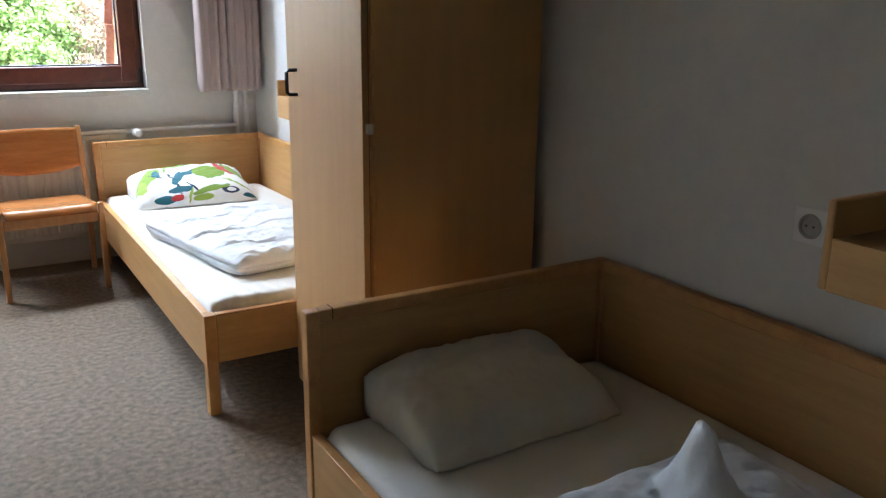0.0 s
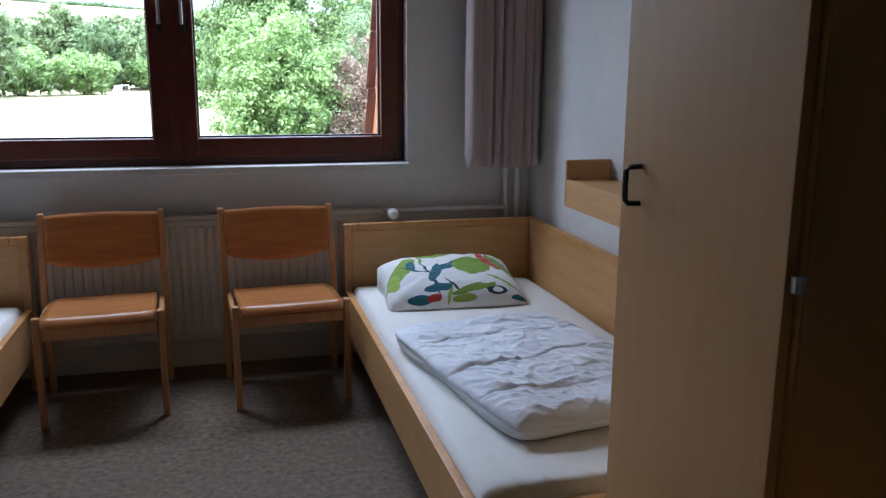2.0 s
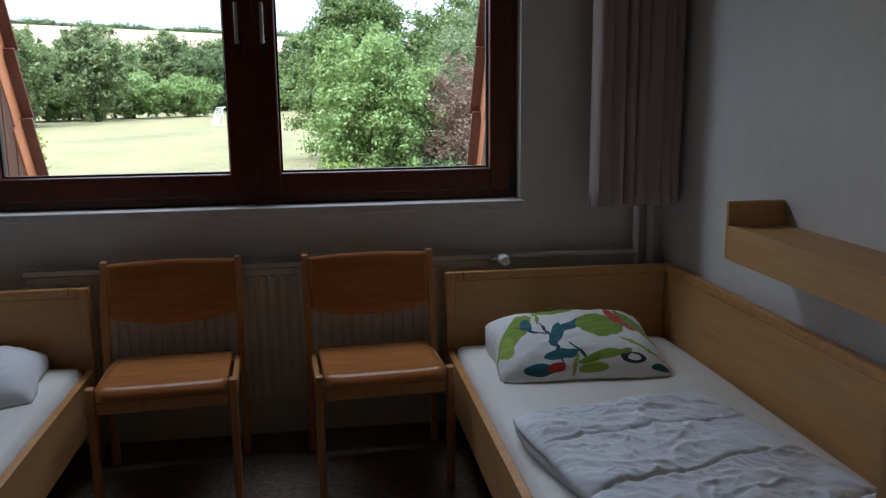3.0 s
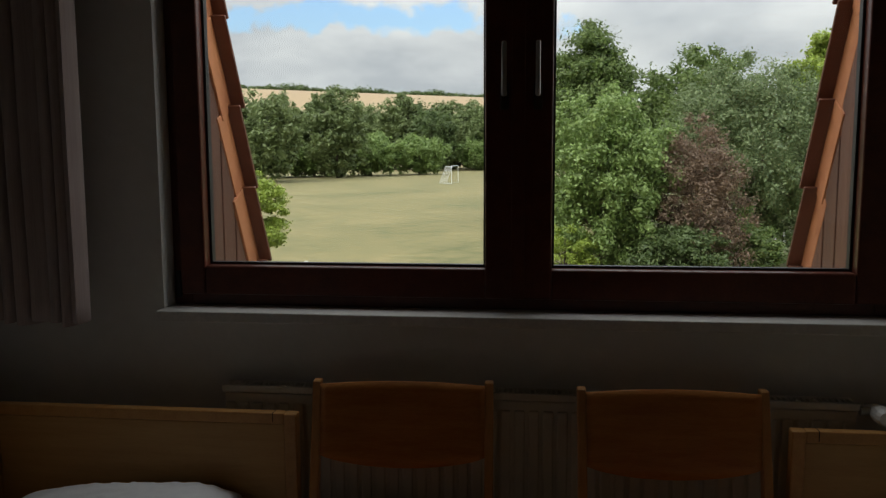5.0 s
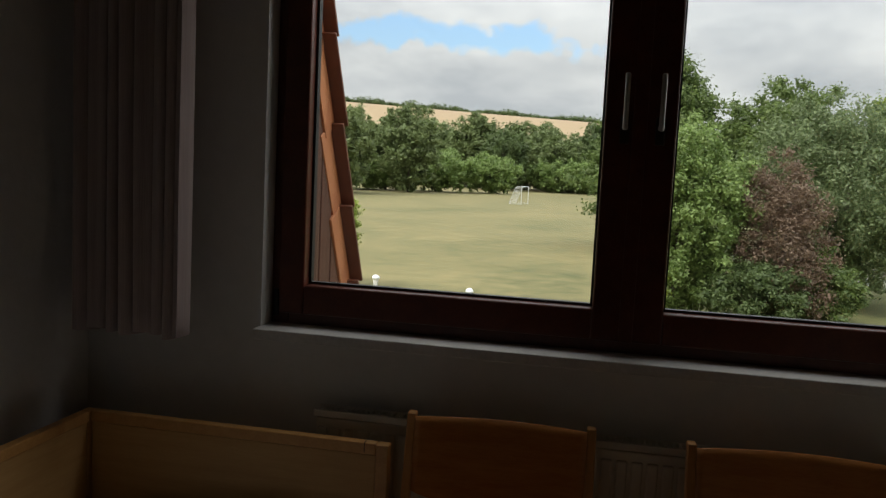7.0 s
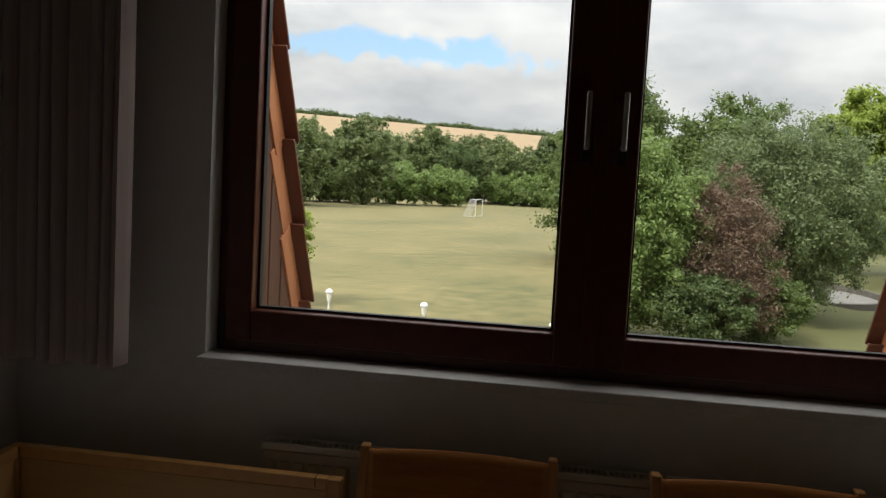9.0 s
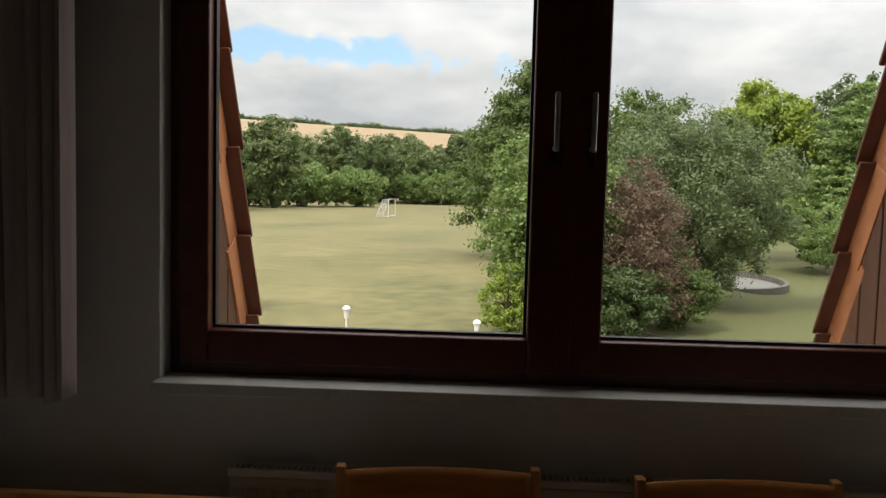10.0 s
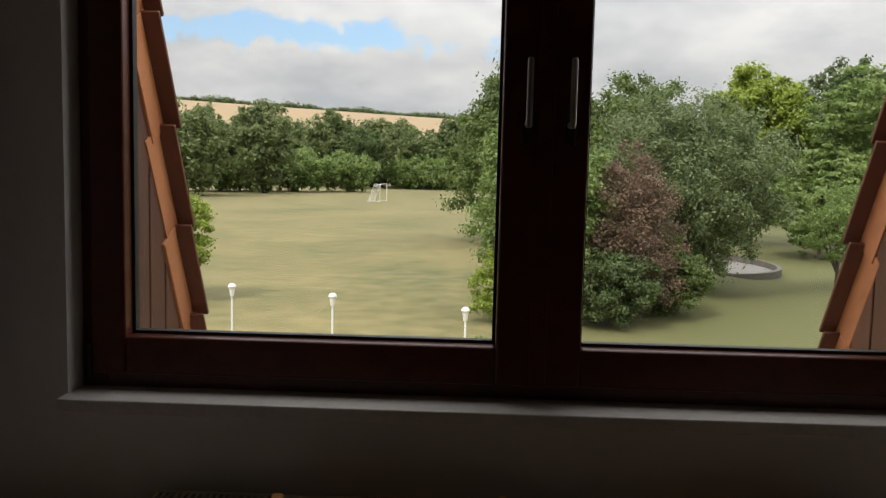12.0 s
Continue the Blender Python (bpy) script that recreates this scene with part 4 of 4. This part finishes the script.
tree("tree", (13.75, 33.8), 4.2, 1.75, 1.0, LEAF_LIGHT, 16000, 0.05, 20, "small fruit tree with an open crown", 80, 0.2, trunk=0.07)
tree("bush", (0.9, 25.2), 2.0, 0.85, 0.0, LEAF_CHESTNUT, 11200, 0.044, 22, "low yellow-green bush at the shrub's foot", 40, 0.3)
tree("bush", (-8.95, 27.6), 3.7, 1.4, 0.3, LEAF_CHESTNUT, 27200, 0.056, 21, "bright green young tree beside the lamps", 60, 0.28)

# the wood round the meadow: few shapes, repeated at different sizes
proto = [tree("tree", (-37.0, 110.0), 12.5, 5.6, 0.0, LEAF_FAR, 14400, 0.311, 31, "broad leafy tree at the edge of the meadow", 120, 0.22, flat=0.9, group="wood behind the meadow"),
         tree("tree", (-31.0, 128.0), 14.0, 5.0, 0.0, LEAF_FAR, 14400, 0.311, 32, "broad leafy tree at the edge of the meadow", 120, 0.22, flat=0.9, group="wood behind the meadow"),
         tree("tree", (-22.0, 172.0), 13.0, 5.5, 0.0, LEAF_DARK, 12800, 0.333, 33, "dark leafy tree at the edge of the meadow", 110, 0.22, flat=0.9, group="wood behind the meadow")]
low_bush = tree("bush", (-28.5, 141.0), 7.4, 5.6, 0.0, LEAF_LIGHT, 14400, 0.266, 34, "rounded green bush at the meadow's edge", 110, 0.22, flat=0.9, group="bushes behind the meadow")
rnd = random.Random(5)
for x, y, k, s in ((-44, 112, 0, 1.0), (-51, 116, 1, 1.0), (-58, 118, 0, 1.1), (-43, 128, 2, 0.95), (-37, 136, 1, 0.9)):
    o = copy_thing(proto[k], pose(x, y, GROUND, 0, 0, rnd.uniform(0, 360)))
    o.scale = (s, s, s)
for i in range(38):
    x = -64 + i * 3.2 + rnd.uniform(-1.5, 1.5)
    o = copy_thing(proto[(0, 1, 2, 2)[rnd.randrange(4)]], pose(x, 190 + rnd.uniform(-8, 14), GROUND, 0, 0, rnd.uniform(0, 360)))
    s = rnd.uniform(1.0, 1.25)
    o.scale = (s, s, s * rnd.uniform(0.9, 1.1))
for x, y, s in ((-21, 146, 0.95), (-34.5, 138, 0.7), (-12.6, 178, 1.0), (-6.8, 180, 1.05), (-2, 190, 1.0), (6, 190, 1.1), (-39, 132, 0.8), (14, 185, 1.1)):
    o = copy_thing(low_bush, pose(x, y, GROUND, 0, 0, rnd.uniform(0, 360)))
    o.scale = (s, s, s)


def far_hedge():
    """Woodland along the crest of the hill."""
    rng = np.random.default_rng(8)
    x = np.concatenate([np.linspace(-420, 60, 330), rng.uniform(-420, 40, 90)])
    y = 722 + rng.uniform(-4, 10, len(x))
    h = rng.uniform(4.0, 8.0, len(x)) * (0.6 + 0.4 * np.sin(x * 0.05) ** 2)
    c = np.stack([x, y, land(x, y) + h * 0.5], 1)
    v = leaves(rng, c, h * 0.7, 40000, 1.0, 0.8)
    tagged(new("far_woodland", leaf_mesh(v, LEAF_DARK)), "dark line of woodland along the hill's crest", "woodland", kind="stuff")


far_hedge()


def goal():
    g = thing("football_goal", "white football goal with net standing on the meadow", "goal", (-10.6, 107.0, GROUND))
    g.rotation_euler, g.scale = (0, 0, radians(84)), (0.82, 0.82, 0.9)
    for x in (-2.5, 2.5):
        bm = bmesh.new()
        tube(bm, [(x, 0, 0), (x, 0, 2.44)], 0.042, 8)
        part("post", bm, WHITE_METAL, g)
        bm = bmesh.new()
        tube(bm, [(x, 0, 2.42), (x, 0.9, 2.42), (x, 1.9, 0.05), (x, 0, 0.05)], 0.03, 6)
        part("side_frame", bm, WHITE_METAL, g)
    bm = bmesh.new()
    tube(bm, [(-2.5, 0, 2.44), (2.5, 0, 2.44)], 0.042, 8)
    part("crossbar", bm, WHITE_METAL, g)
    bm = bmesh.new()
    for i in range(21):
        x = -2.5 + i * 0.25
        tube(bm, [(x, 0.9, 2.42), (x, 1.9, 0.05)], 0.007, 4)
    for i in range(10):
        f = i / 9
        tube(bm, [(-2.5, 0.9 + f, 2.42 - 2.37 * f), (2.5, 0.9 + f, 2.42 - 2.37 * f)], 0.007, 4)
    part("net", bm, WHITE_METAL, g, "pale stretched net")


goal()


def garden_lamp(at):
    l = thing("garden_lamp", "white post lamp with domed cap on the meadow", "lamp", at, "post lamps along the path")
    bm = bmesh.new()
    tube(bm, [(0, 0, 0), (0, 0, 0.06), (0, 0, 0.07), (0, 0, 1.62)], [0.045, 0.045, 0.021, 0.019], 10)
    part("post", bm, WHITE_METAL, l)
    bm = bmesh.new()
    tube(bm, [(0, 0, 1.62), (0, 0, 1.64), (0, 0, 1.79)], [0.034, 0.04, 0.058], 12)
    part("lantern", bm, WHITE_PLASTIC, l, "frosted lantern body")
    bm = bmesh.new()
    tube(bm, [(0, 0, 1.79), (0, 0, 1.80), (0, 0, 1.835), (0, 0, 1.86), (0, 0, 1.868)], [0.078, 0.08, 0.066, 0.036, 0.008], 16)
    part("cap", bm, WHITE_METAL, l, "white domed cap", True)
    return l


lamp = garden_lamp((-4.35, 18.2, GROUND))
copy_thing(lamp, pose(-2.42, 17.9, GROUND - 0.08))
copy_thing(lamp, pose(0.0, 17.3, GROUND - 0.17))


def ring_wall():
    """A round sunken bed with a concrete rim."""
    b = thing("ring_wall", "round gravel pit with low concrete rim", "pit", (10.1, 40.2, GROUND))
    bm = bmesh.new()
    n = 48
    prof = ((3.6, 0.0), (3.6, 0.30), (3.42, 0.30), (3.41, 0.02))
    rings = [[bm.verts.new((r * math.cos(2 * math.pi * k / n), 1.35 * r * math.sin(2 * math.pi * k / n), z)) for k in range(n)] for r, z in prof]
    for a, c in zip(rings, rings[1:] + rings[:1]):
        for k in range(n):
            bm.faces.new((a[k], a[(k + 1) % n], c[(k + 1) % n], c[k]))
    part("rim", bm, CONCRETE, b)
    bm = bmesh.new()
    vs = [bm.verts.new((3.40 * math.cos(2 * math.pi * k / n), 1.35 * 3.40 * math.sin(2 * math.pi * k / n), 0.05)) for k in range(n)]
    lo = [bm.verts.new((v.co.x, v.co.y, 0.0)) for v in vs]
    bm.faces.new(vs)
    for k in range(n):
        bm.faces.new((vs[k], vs[(k + 1) % n], lo[(k + 1) % n], lo[k]))
    part("sand", bm, GRAVEL, b, "grey gravel filling")


ring_wall()
for wx, wy, h, c, sd in ((-2.2, 18.6, 0.55, 500, 41), (-1.3, 18.9, 0.75, 900, 42), (0.3, 19.0, 0.9, 1200, 43)):
    tree("bush", (wx, wy), h, h * 0.55, 0.0, LEAF_LIGHT, c, 0.04, sd, "low green weeds in the grass by the lamps", 20, 0.3, trunk=0.008)
